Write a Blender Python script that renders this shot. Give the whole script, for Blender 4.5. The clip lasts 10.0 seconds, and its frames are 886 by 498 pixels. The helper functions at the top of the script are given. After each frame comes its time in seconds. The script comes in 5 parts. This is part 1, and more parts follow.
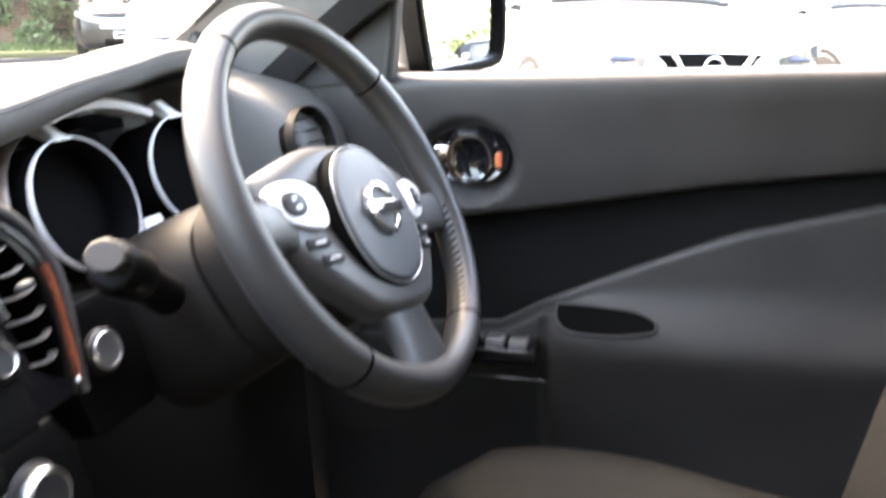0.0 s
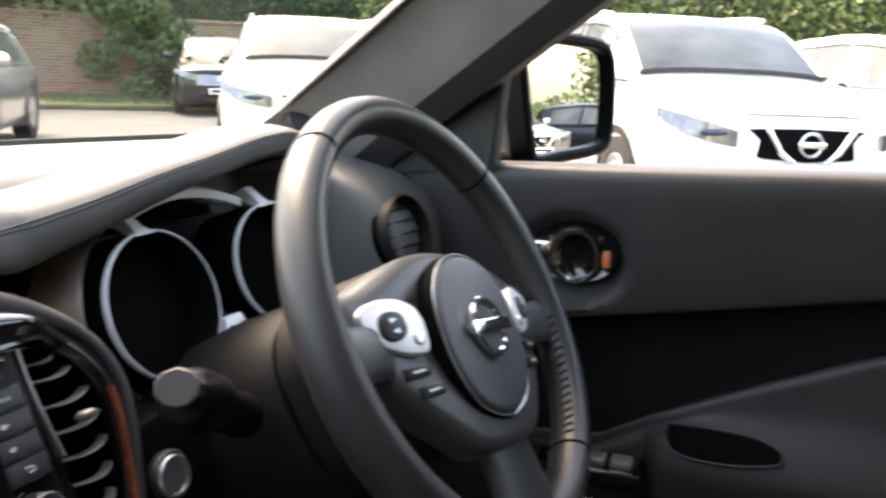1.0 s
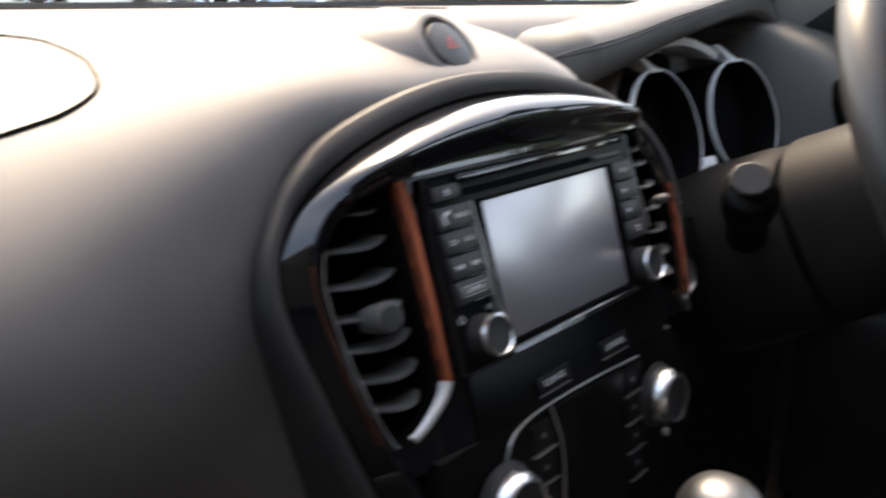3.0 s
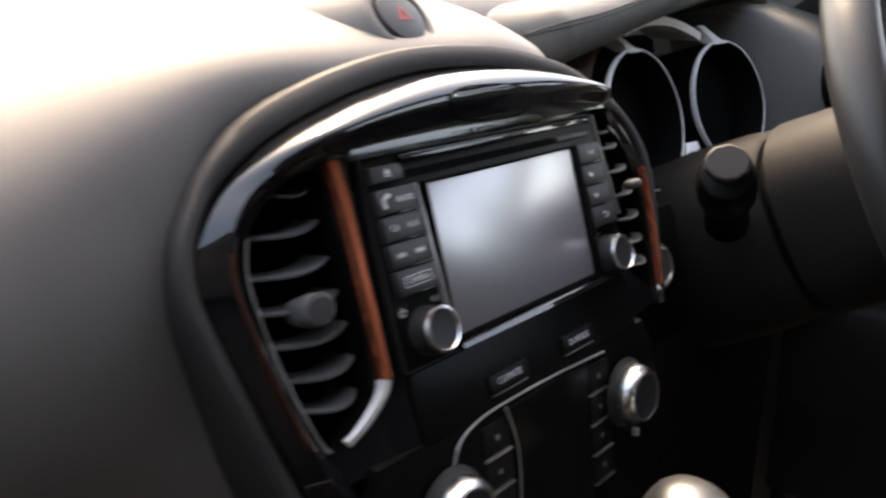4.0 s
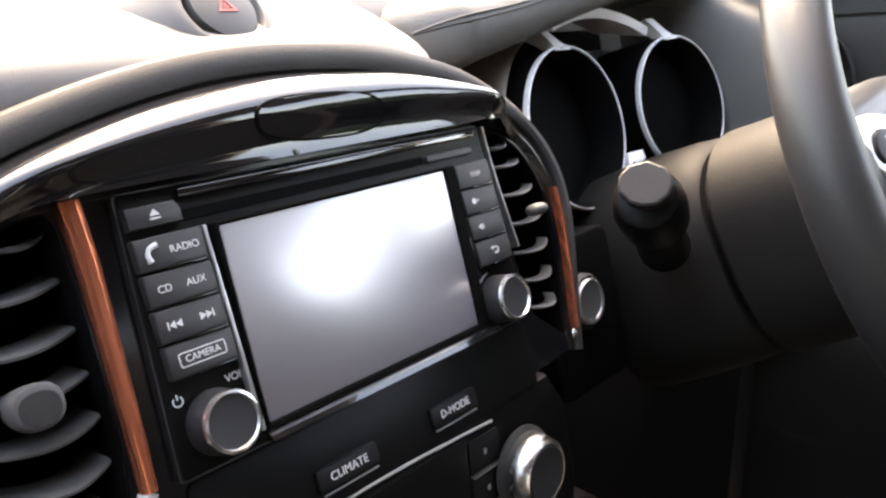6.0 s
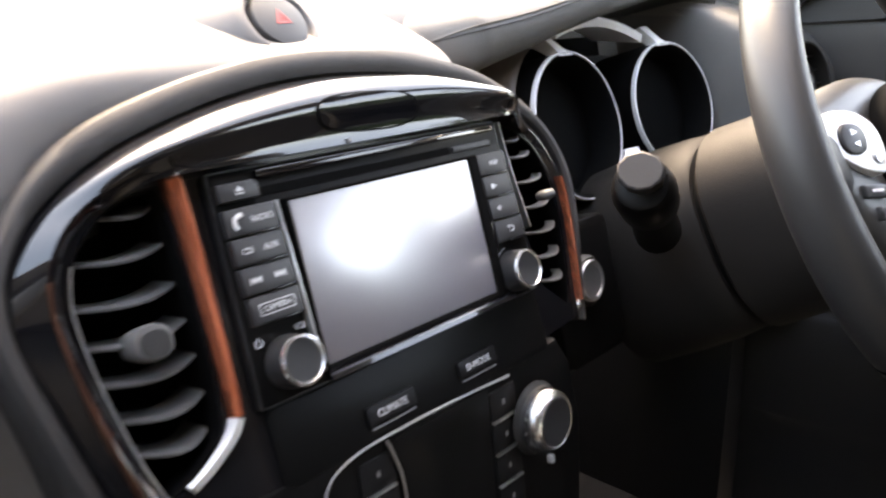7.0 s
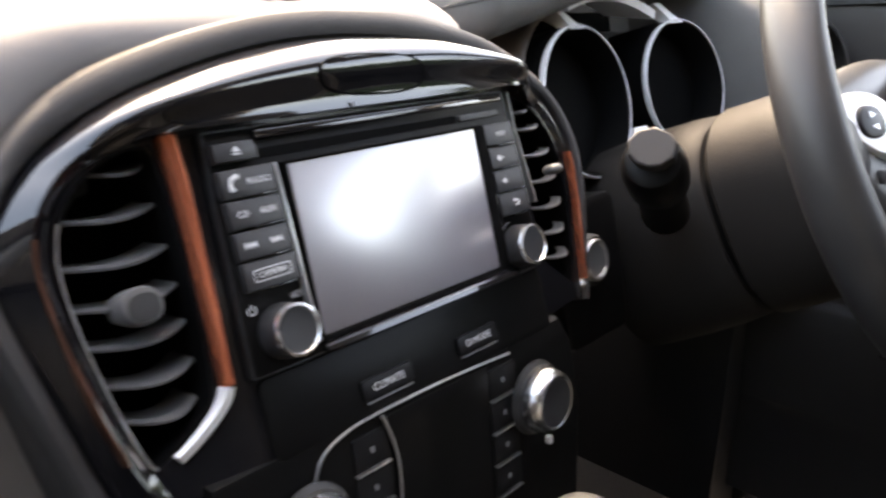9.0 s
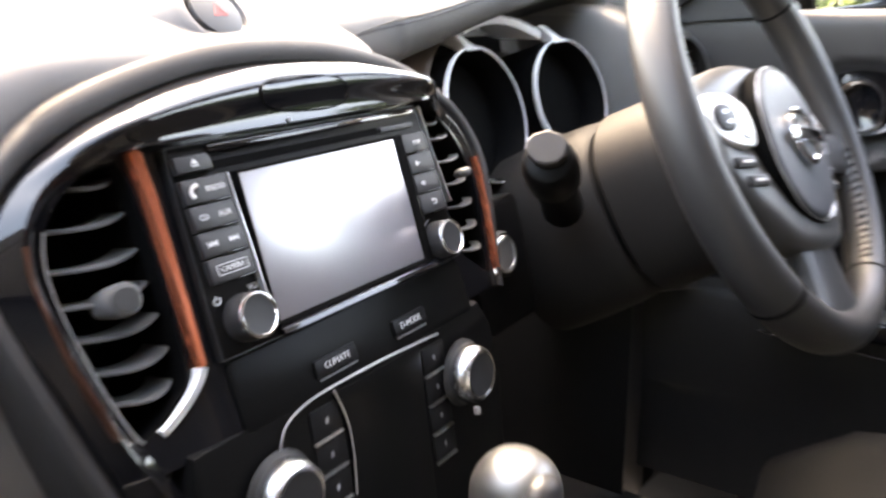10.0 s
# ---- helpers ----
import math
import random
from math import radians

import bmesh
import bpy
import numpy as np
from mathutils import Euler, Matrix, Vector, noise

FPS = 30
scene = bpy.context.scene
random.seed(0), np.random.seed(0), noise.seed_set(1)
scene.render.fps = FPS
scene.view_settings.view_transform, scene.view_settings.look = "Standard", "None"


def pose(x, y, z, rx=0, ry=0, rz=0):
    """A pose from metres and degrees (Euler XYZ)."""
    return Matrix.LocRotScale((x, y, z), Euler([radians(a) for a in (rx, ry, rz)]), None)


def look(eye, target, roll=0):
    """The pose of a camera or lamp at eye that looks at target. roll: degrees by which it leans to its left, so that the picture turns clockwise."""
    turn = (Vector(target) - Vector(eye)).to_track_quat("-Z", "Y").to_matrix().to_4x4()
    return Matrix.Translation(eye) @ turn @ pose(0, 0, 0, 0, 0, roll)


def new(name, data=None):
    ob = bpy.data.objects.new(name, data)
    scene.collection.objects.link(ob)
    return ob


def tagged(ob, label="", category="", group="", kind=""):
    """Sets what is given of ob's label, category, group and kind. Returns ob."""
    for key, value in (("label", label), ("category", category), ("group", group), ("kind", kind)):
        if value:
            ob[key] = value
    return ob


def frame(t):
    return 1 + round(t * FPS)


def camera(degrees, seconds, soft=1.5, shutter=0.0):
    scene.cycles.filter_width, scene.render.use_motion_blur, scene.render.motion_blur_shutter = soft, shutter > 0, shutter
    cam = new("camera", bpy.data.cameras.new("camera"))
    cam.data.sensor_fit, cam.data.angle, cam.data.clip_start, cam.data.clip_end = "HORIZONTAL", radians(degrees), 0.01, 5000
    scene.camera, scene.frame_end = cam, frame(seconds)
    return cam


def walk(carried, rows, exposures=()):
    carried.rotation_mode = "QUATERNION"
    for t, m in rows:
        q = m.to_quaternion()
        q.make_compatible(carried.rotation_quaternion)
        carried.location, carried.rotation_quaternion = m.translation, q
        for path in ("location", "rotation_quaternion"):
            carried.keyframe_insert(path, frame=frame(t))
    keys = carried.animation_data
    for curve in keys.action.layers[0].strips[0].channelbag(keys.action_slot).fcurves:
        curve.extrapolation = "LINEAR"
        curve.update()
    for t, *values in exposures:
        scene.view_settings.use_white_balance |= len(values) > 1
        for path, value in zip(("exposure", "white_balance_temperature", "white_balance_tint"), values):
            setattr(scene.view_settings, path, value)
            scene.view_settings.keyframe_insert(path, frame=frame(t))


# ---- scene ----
cam = camera(58.0, 10.0, soft=2.4, shutter=0.7)
PATH = [
    (0, (-0.286, -0.425, 1.114), (1.561, 0.115, 0.569), -1.9),
    (0.5, (-0.214, -0.399, 1.138), (1.657, 0.146, 0.69), -1.4),
    (1, (-0.204, -0.367, 1.142), (1.619, 0.353, 0.744), -0.4),
    (1.5, (-0.283, -0.337, 1.123), (1.48, 0.5, 0.685), 0.2),
    (2, (-0.35, -0.295, 1.115), (1.264, 0.768, 0.601), 0.2),
    (2.5, (-0.368, -0.284, 1.105), (1.135, 0.913, 0.551), 0.2),
    (3, (-0.387, -0.264, 1.084), (1.022, 1.03, 0.5), -0.4),
    (3.2, (-0.397, -0.255, 1.077), (0.984, 1.069, 0.493), -0.5),
    (4.3, (-0.298, -0.264, 1.066), (1.115, 1.009, 0.447), 0.0),
    (4.5, (-0.262, -0.247, 1.056), (1.122, 1.046, 0.413), 0.1),
    (5, (-0.208, -0.231, 1.058), (1.174, 1.061, 0.41), 0.2),
    (5.5, (-0.214, -0.24, 1.062), (1.183, 1.047, 0.436), -0.3),
    (7, (-0.279, -0.284, 1.068), (1.141, 0.994, 0.476), -0.9),
    (7.5, (-0.338, -0.301, 1.074), (1.086, 0.977, 0.49), 0.0),
    (8, (-0.326, -0.289, 1.076), (1.106, 0.981, 0.496), 0.0),
    (8.5, (-0.298, -0.28, 1.058), (1.052, 1.069, 0.461), -0.4),
    (9, (-0.271, -0.275, 1.06), (1.137, 0.992, 0.419), 0.9),
    (9.5, (-0.237, -0.263, 1.052), (1.222, 0.941, 0.401), 1.1),
    (10, (-0.329, -0.305, 1.06), (1.243, 0.79, 0.482), -0.9),
]
EXPOSURES = [(0.0, 4.9, 8800, 15), (0.5, 4.15, 8800, 15), (1.0, 3.32, 8800, 15), (2.0, 2.86, 8800, 15), (3.0, 2.85, 8800, 15), (4.5, 3.65, 9500, 17), (5.0, 4.27, 9500, 17), (5.5, 4.12, 9500, 17), (7.0, 4.25, 9500, 17), (8.0, 3.65, 9500, 17), (8.5, 3.67, 9500, 17), (9.0, 4.06, 9500, 17), (9.5, 4.5, 9500, 17), (10.0, 4.7, 9500, 17)]
walk(cam, [(t, look(eye, target, roll)) for t, eye, target, roll in PATH], EXPOSURES)

# ---- world, sun ----
world = bpy.data.worlds.new("sky")
scene.world = world
world.use_nodes = True
wn = world.node_tree.nodes
sky = wn.new("ShaderNodeTexSky")
sky.sky_type = "NISHITA"
sky.sun_disc = False
sky.sun_elevation = radians(55)
sky.sun_rotation = radians(28)
sky.dust_density = 2.5
sky.air_density = 1.0
world.node_tree.links.new(sky.outputs[0], wn["Background"].inputs[0])
wn["Background"].inputs[1].default_value = 0.15
sun = new("sun", bpy.data.lights.new("sun", "SUN"))
sun.data.energy = 1.0
sun.data.angle = radians(24)
sun.data.color = (1.0, 0.96, 0.9)
# the light comes from ahead of the car and a little from the driver's side
sun.matrix_world = look((2.8, 5.6, 9.0), (0, 0, 0))


# ---- materials ----
def material(name, base, rough=0.5, metal=0.0, grain=0.0, grain_scale=900.0, tone=0.12, tone_scale=14.0, coat=0.0,
             glow=0.0, spec=0.5, wear=0.08, sheen=0.0):
    """A surface with colour drift at a large scale, roughness drift, and a fine bump."""
    m = bpy.data.materials.new(name)
    m.use_nodes = True
    n, l = m.node_tree.nodes, m.node_tree.links
    b = n["Principled BSDF"]
    b.inputs["Metallic"].default_value = metal
    b.inputs["Coat Weight"].default_value = coat
    b.inputs["Coat Roughness"].default_value = 0.03 if rough < 0.2 else 0.8 * rough
    b.inputs["Specular IOR Level"].default_value = spec
    b.inputs["Sheen Weight"].default_value = sheen
    co = n.new("ShaderNodeTexCoord")
    big = n.new("ShaderNodeTexNoise")
    big.inputs["Scale"].default_value = tone_scale
    big.inputs["Detail"].default_value = 5
    l.new(co.outputs["Object"], big.inputs["Vector"])
    ramp = n.new("ShaderNodeMapRange")
    ramp.inputs[1].default_value, ramp.inputs[2].default_value = 0.3, 0.7
    ramp.inputs[3].default_value, ramp.inputs[4].default_value = 1 - tone, 1 + tone
    l.new(big.outputs[0], ramp.inputs[0])
    mul = n.new("ShaderNodeVectorMath")
    mul.operation = "SCALE"
    mul.inputs[0].default_value = base[:3]
    l.new(ramp.outputs[0], mul.inputs["Scale"])
    l.new(mul.outputs[0], b.inputs["Base Color"])
    rr = n.new("ShaderNodeMapRange")
    rr.inputs[1].default_value, rr.inputs[2].default_value = 0.3, 0.7
    rr.inputs[3].default_value, rr.inputs[4].default_value = max(0.0, rough - wear * rough), min(1, rough + wear * rough)
    l.new(big.outputs[0], rr.inputs[0])
    l.new(rr.outputs[0], b.inputs["Roughness"])
    if grain:
        fine = n.new("ShaderNodeTexVoronoi")
        fine.inputs["Scale"].default_value = grain_scale
        l.new(co.outputs["Object"], fine.inputs["Vector"])
        bump = n.new("ShaderNodeBump")
        bump.inputs["Strength"].default_value = grain
        bump.inputs["Distance"].default_value = 0.4 / grain_scale
        l.new(fine.outputs["Distance"], bump.inputs["Height"])
        l.new(bump.outputs[0], b.inputs["Normal"])
    if glow:
        b.inputs["Emission Color"].default_value = (*base[:3], 1)
        b.inputs["Emission Strength"].default_value = glow
    return m


def glass_material(name, tint=(0.92, 0.96, 0.94), rough=0.0):
    """A thin pane: clear straight through, with the gloss of glass."""
    m = bpy.data.materials.new(name)
    m.use_nodes = True
    n, l = m.node_tree.nodes, m.node_tree.links
    n.remove(n["Principled BSDF"])
    clear = n.new("ShaderNodeBsdfTransparent")
    clear.inputs[0].default_value = (*tint, 1)
    gloss = n.new("ShaderNodeBsdfGlossy")
    gloss.inputs["Roughness"].default_value = rough
    facing = n.new("ShaderNodeLayerWeight")
    facing.inputs[0].default_value = 0.5
    power = n.new("ShaderNodeMath")
    power.operation = "POWER"
    power.inputs[1].default_value = 5.0
    l.new(facing.outputs["Facing"], power.inputs[0])
    fres = n.new("ShaderNodeMath")
    fres.operation = "MULTIPLY_ADD"
    fres.inputs[1].default_value, fres.inputs[2].default_value = 0.5, 0.04
    l.new(power.outputs[0], fres.inputs[0])
    mix = n.new("ShaderNodeMixShader")
    l.new(fres.outputs[0], mix.inputs[0])
    l.new(clear.outputs[0], mix.inputs[1])
    l.new(gloss.outputs[0], mix.inputs[2])
    l.new(mix.outputs[0], n["Material Output"].inputs[0])
    return m


DASH = material("dash_plastic", (0.142, 0.132, 0.125), 0.54, grain=0.14, grain_scale=1300, tone=0.08)
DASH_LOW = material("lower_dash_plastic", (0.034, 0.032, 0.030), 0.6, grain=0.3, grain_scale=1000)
SURROUND = material("surround_rubbery_plastic", (0.036, 0.034, 0.033), 0.6, spec=0.35, grain=0.3, grain_scale=1200)
PADDED = material("padded_vinyl", (0.100, 0.098, 0.094), 0.56, grain=0.4, grain_scale=900)
STITCH = material("stitch_thread", (0.10, 0.10, 0.10), 0.7)
PIANO = material("piano_black", (0.006, 0.006, 0.007), 0.06, coat=0.6, tone=0.05)
BEZEL = material("bezel_black", (0.006, 0.006, 0.007), 0.12, tone=0.05, spec=0.25)
BLACK = material("matt_black_plastic", (0.017, 0.017, 0.017), 0.55, grain=0.2)
# near-black; in ducts, recesses and pockets it stands in for their shade
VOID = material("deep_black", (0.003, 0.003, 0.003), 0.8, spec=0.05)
SLAT = material("vent_slat_plastic", (0.088, 0.086, 0.085), 0.42, grain=0.07)
# orange put into the base colour instead of left to the strips' reflections
ORANGEMETAL = material("orange_tinted_metal", (0.66, 0.185, 0.10), 0.22, metal=0.8, tone=0.06)
CHROME = material("chrome", (0.80, 0.80, 0.81), 0.10, metal=1.0, tone=0.04)
SATIN = material("satin_silver", (0.62, 0.62, 0.61), 0.30, metal=0.9, tone=0.05)
SILVERPLASTIC = material("silver_paint_plastic", (0.82, 0.82, 0.81), 0.32, metal=0.15, tone=0.04)
SATINBLACK = material("satin_black_plastic", (0.005, 0.005, 0.005), 0.34, tone=0.05, spec=0.10)
PANELKEY = material("panel_key_black", (0.009, 0.009, 0.0095), 0.40, tone=0.05, spec=0.15)
GEARSILVER = material("gear_knob_silver", (0.21, 0.21, 0.205), 0.38, metal=0.85, tone=0.05)
KNOBRING = material("polished_silver", (0.76, 0.76, 0.76), 0.24, metal=1.0, tone=0.05)
BROWNGLINT = material("brown_glint", (0.13, 0.055, 0.035), 0.35, metal=0.8)
BUTTON = material("button_plastic", (0.020, 0.020, 0.021), 0.45, grain=0.05)
PRINT = material("white_print", (0.62, 0.62, 0.62), 0.5)
GREYPRINT = material("grey_print", (0.22, 0.22, 0.22), 0.5)
REDPRINT = material("red_print", (0.34, 0.05, 0.05), 0.5)
SCREEN = material("screen_glass", (0.150, 0.145, 0.166), 0.17, coat=1.0, tone=0.03, spec=1.0)
SCREEN.node_tree.nodes["Principled BSDF"].inputs["Coat IOR"].default_value = 3.5
SCREEN.node_tree.nodes["Principled BSDF"].inputs["Coat Roughness"].default_value = 0.34
DIAL = material("dark_dial", (0.002, 0.002, 0.002), 0.4, spec=0.08)
LEATHER = material("wheel_leather", (0.025, 0.0245, 0.024), 0.39, grain=0.22, grain_scale=1500)
HUB = material("hub_plastic", (0.052, 0.051, 0.049), 0.42, grain=0.1, grain_scale=900)
AIRBAG = material("airbag_plastic", (0.048, 0.051, 0.056), 0.48, grain=0.25, grain_scale=900)
COLUMN = material("column_plastic", (0.0165, 0.0150, 0.0138), 0.6, spec=0.13, grain=0.3, grain_scale=900)
DOORTOP = material("door_upper_plastic", (0.0315, 0.0295, 0.0282), 0.50, grain=0.3, grain_scale=900)
DOORINSERT = material("door_insert_black", (0.008, 0.008, 0.008), 0.9, grain=0.6, grain_scale=600, spec=0.1)
SHELL = material("dial_shell", (0.30, 0.255, 0.225), 0.34, metal=0.6, tone=0.06)
DOORLOW = material("door_lower_plastic", (0.024, 0.0232, 0.0225), 0.55, grain=0.3, grain_scale=900)
FABRIC = material("seat_fabric", (0.0155, 0.0155, 0.015), 0.95, grain=0.7, grain_scale=900, spec=0.1)
CARPET = material("carpet", (0.030, 0.029, 0.028), 0.95, grain=0.9, grain_scale=400)
HEADLINE = material("headlining", (0.45, 0.43, 0.40), 0.9, grain=0.5, grain_scale=600)
PILLAR = material("pillar_trim", (0.165, 0.162, 0.154), 0.6, grain=0.3, grain_scale=800)
RUBBER = material("black_rubber", (0.010, 0.010, 0.010), 0.6)
ORANGE = material("orange_lens", (0.72, 0.20, 0.085), 0.3)
MIRROR = material("mirror_silver", (0.86, 0.87, 0.87), 0.0, metal=1.0, tone=0.0, wear=0.0)
GLASS = glass_material("window_glass")
WHITEPAINT = material("white_car_paint", (0.76, 0.76, 0.75), 0.15, coat=1.0, tone=0.02)
SILVERPAINT = material("silver_car_paint", (0.50, 0.51, 0.52), 0.25, metal=0.85, coat=1.0, tone=0.02)
DARKPAINT = material("dark_car_paint", (0.006, 0.007, 0.009), 0.25, coat=0.25, spec=0.3, tone=0.02)
CREAMPAINT = material("cream_car_paint", (0.62, 0.60, 0.50), 0.25, coat=1.0, tone=0.02)
LAMPGLASS = material("headlamp", (0.20, 0.20, 0.21), 0.12, metal=0.7, tone=0.3, tone_scale=25)
BLUELENS = material("headlamp_blue", (0.05, 0.055, 0.09), 0.1, metal=0.2, tone=0.3, tone_scale=25)
TYRE = material("tyre", (0.012, 0.012, 0.012), 0.85, grain=0.5, grain_scale=120)
ASPHALT = material("asphalt", (0.085, 0.082, 0.078), 0.9, grain=0.8, grain_scale=60, tone=0.25, tone_scale=0.9)
GRASS = material("grass_blades", (0.070, 0.105, 0.030), 0.8, tone=0.4, tone_scale=2.5)
SOIL = material("verge_soil", (0.10, 0.10, 0.045), 0.95, grain=0.8, grain_scale=30, tone=0.3, tone_scale=1.5)
LEAF = material("leaves", (0.045, 0.085, 0.022), 0.55, tone=0.45, tone_scale=3.0)
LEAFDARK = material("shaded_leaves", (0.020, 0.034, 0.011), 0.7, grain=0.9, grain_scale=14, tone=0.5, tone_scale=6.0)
LEAFLIGHT = material("light_leaves", (0.12, 0.16, 0.045), 0.55, tone=0.45, tone_scale=2.0)
BARK = material("bark", (0.10, 0.075, 0.05), 0.9, grain=0.8, grain_scale=30)


def brick_material():
    m = material("weathered_brick", (0.2, 0.1, 0.07), 0.9)
    n, l = m.node_tree.nodes, m.node_tree.links
    b = n["Principled BSDF"]
    co = n.new("ShaderNodeTexCoord")
    spin = n.new("ShaderNodeMapping")
    spin.inputs["Rotation"].default_value = (radians(90), 0, 0)
    tex = n.new("ShaderNodeTexBrick")
    tex.inputs["Scale"].default_value = 1.0
    tex.inputs["Brick Width"].default_value = 0.225
    tex.inputs["Row Height"].default_value = 0.075
    tex.inputs["Mortar Size"].default_value = 0.008
    tex.inputs["Color1"].default_value = (0.26, 0.14, 0.09, 1)
    tex.inputs["Color2"].default_value = (0.36, 0.22, 0.15, 1)
    tex.inputs["Mortar"].default_value = (0.40, 0.36, 0.30, 1)
    l.new(co.outputs["Object"], spin.inputs[0])
    l.new(spin.outputs[0], tex.inputs["Vector"])
    noisy = n.new("ShaderNodeTexNoise")
    noisy.inputs["Scale"].default_value = 0.9
    noisy.inputs["Detail"].default_value = 6
    l.new(co.outputs["Object"], noisy.inputs["Vector"])
    mixer = n.new("ShaderNodeMix")
    mixer.data_type = "RGBA"
    mixer.blend_type = "MULTIPLY"
    mixer.inputs[0].default_value = 0.6
    l.new(tex.outputs["Color"], mixer.inputs[6])
    l.new(noisy.outputs["Color"], mixer.inputs[7])
    l.new(mixer.outputs[2], b.inputs["Base Color"])
    bump = n.new("ShaderNodeBump")
    bump.inputs["Strength"].default_value = 0.6
    bump.inputs["Distance"].default_value = 0.01
    l.new(tex.outputs["Fac"], bump.inputs["Height"])
    bump.invert = True
    l.new(bump.outputs[0], b.inputs["Normal"])
    return m


BRICK = brick_material()


# ---- shape helpers ----
def finish(mesh, angle=38):
    bm = bmesh.new()
    bm.from_mesh(mesh)
    bmesh.ops.recalc_face_normals(bm, faces=bm.faces)
    for f in bm.faces:
        f.smooth = True
    for e in bm.edges:
        e.smooth = not (len(e.link_faces) == 2 and e.calc_face_angle(0) > radians(angle))
    bm.to_mesh(mesh)
    bm.free()


def part(name, bm, mat, parent, label="", at=None, angle=38):
    """Links a bmesh as one mesh object under a thing or a part."""
    mesh = bpy.data.meshes.new(name)
    bm.to_mesh(mesh)
    bm.free()
    finish(mesh, angle)
    mesh.materials.append(mat)
    ob = new(name, mesh)
    ob.parent = parent
    if at is not None:
        ob.matrix_basis = at
    if label:
        tagged(ob, label)
    return ob


def thing(name, label, category, m=None, group="", kind=""):
    ob = new(name)
    ob.empty_display_size = 0.05
    if m is not None:
        ob.matrix_world = m
    return tagged(ob, label, category, group, kind)


def solid(name, bm, mat, label, category, kind="", m=None, group="", angle=38):
    ob = part(name, bm, mat, None, "", m, angle)
    return tagged(ob, label, category, group, kind)


def loft(rows, round_u=False, round_v=False, caps=True):
    """A skin over rows of points; round_v closes every row, round_u joins last row to first."""
    bm = bmesh.new()
    vs = [[bm.verts.new(p) for p in r] for r in rows]
    nu, nv = len(vs), len(vs[0])
    for i in range(nu if round_u else nu - 1):
        for j in range(nv if round_v else nv - 1):
            a, b = vs[i], vs[(i + 1) % nu]
            q = (a[j], b[j], b[(j + 1) % nv], a[(j + 1) % nv])
            if len(set(q)) == 4:
                bm.faces.new(q)
    if caps and round_v and not round_u:
        bm.faces.new(vs[0][::-1])
        bm.faces.new(vs[-1])
    return bm


def spline(pts, n=6, closed=False):
    """Catmull-Rom through the points, n steps a span."""
    pts = [np.array(p, float) for p in pts]
    out, k = [], len(pts)
    for i in range(k if closed else k - 1):
        if closed:
            a, b, c, d = pts[(i - 1) % k], pts[i], pts[(i + 1) % k], pts[(i + 2) % k]
        else:
            a, b, c, d = pts[max(i - 1, 0)], pts[i], pts[i + 1], pts[min(i + 2, k - 1)]
        for j in range(n):
            t = j / n
            out.append(0.5 * ((2 * b) + (c - a) * t + (2 * a - 5 * b + 4 * c - d) * t * t + (3 * b - a - 3 * c + d) * t ** 3))
    if not closed:
        out.append(pts[-1])
    return [tuple(p) for p in out]


def rrect(x0, x1, v0, v1, r, n=4):
    """A rounded rectangle in (x, v), anticlockwise."""
    out = []
    for cx, cv, a in ((x1 - r, v0 + r, -90), (x1 - r, v1 - r, 0), (x0 + r, v1 - r, 90), (x0 + r, v0 + r, 180)):
        for i in range(n + 1):
            t = radians(a + 90 * i / n)
            out.append((cx + r * math.cos(t), cv + r * math.sin(t)))
    return out


def oval(cx, cv, a, b, n=28, power=2.0):
    out = []
    for i in range(n):
        t = 2 * math.pi * i / n
        c, s = math.cos(t), math.sin(t)
        out.append((cx + a * math.copysign(abs(c) ** (2 / power), c), cv + b * math.copysign(abs(s) ** (2 / power), s)))
    return out


def inset(loop, d):
    """Moves an anticlockwise outline inwards by d."""
    k, out = len(loop), []
    for i in range(k):
        p, q, r = (Vector(loop[(i + o) % k]) for o in (-1, 0, 1))
        e, f = (q - p), (r - q)
        if e.length < 1e-9 or f.length < 1e-9:
            out.append(tuple(q))
            continue
        e.normalize(), f.normalize()
        m = Vector((-e.y - f.y, e.x + f.x))
        m = m.normalized() if m.length > 1e-6 else Vector((-e.y, e.x))
        c = max(0.45, m.dot(Vector((-e.y, e.x))))
        out.append(tuple(q + m * (d / c)))
    return out


def prism(loop, y0, y1, bevel=0.0, steps=2, bow=None):
    """An outline in (x, v) extruded from y0 (front) to y1, with a rounded front edge."""
    bow = bow or (lambda x, v: 0.0)
    rows = []
    if bevel:
        for i in range(steps + 1):
            a = math.pi / 2 * i / steps
            ring = inset(loop, bevel * (1 - math.sin(a)))
            rows.append([(x, y0 + bevel * (1 - math.cos(a)) + bow(x, v), v) for x, v in ring])
    else:
        rows.append([(x, y0 + bow(x, v), v) for x, v in loop])
    rows.append([(x, y1 + bow(x, v), v) for x, v in loop])
    return loft(rows, round_v=True)


def annulus(outer, inner, y0, y1, bevel=0.0, bow=None):
    """A frame between two outlines with the same number of points."""
    bow = bow or (lambda x, v: 0.0)
    rows = []
    for loop, y in ((outer, y1), (outer, y0 + bevel), (inset(outer, bevel), y0), (inset(inner, -bevel), y0), (inner, y0 + bevel), (inner, y1)):
        rows.append([(x, y + bow(x, v), v) for x, v in loop])
    return loft(rows, round_u=True, round_v=True)


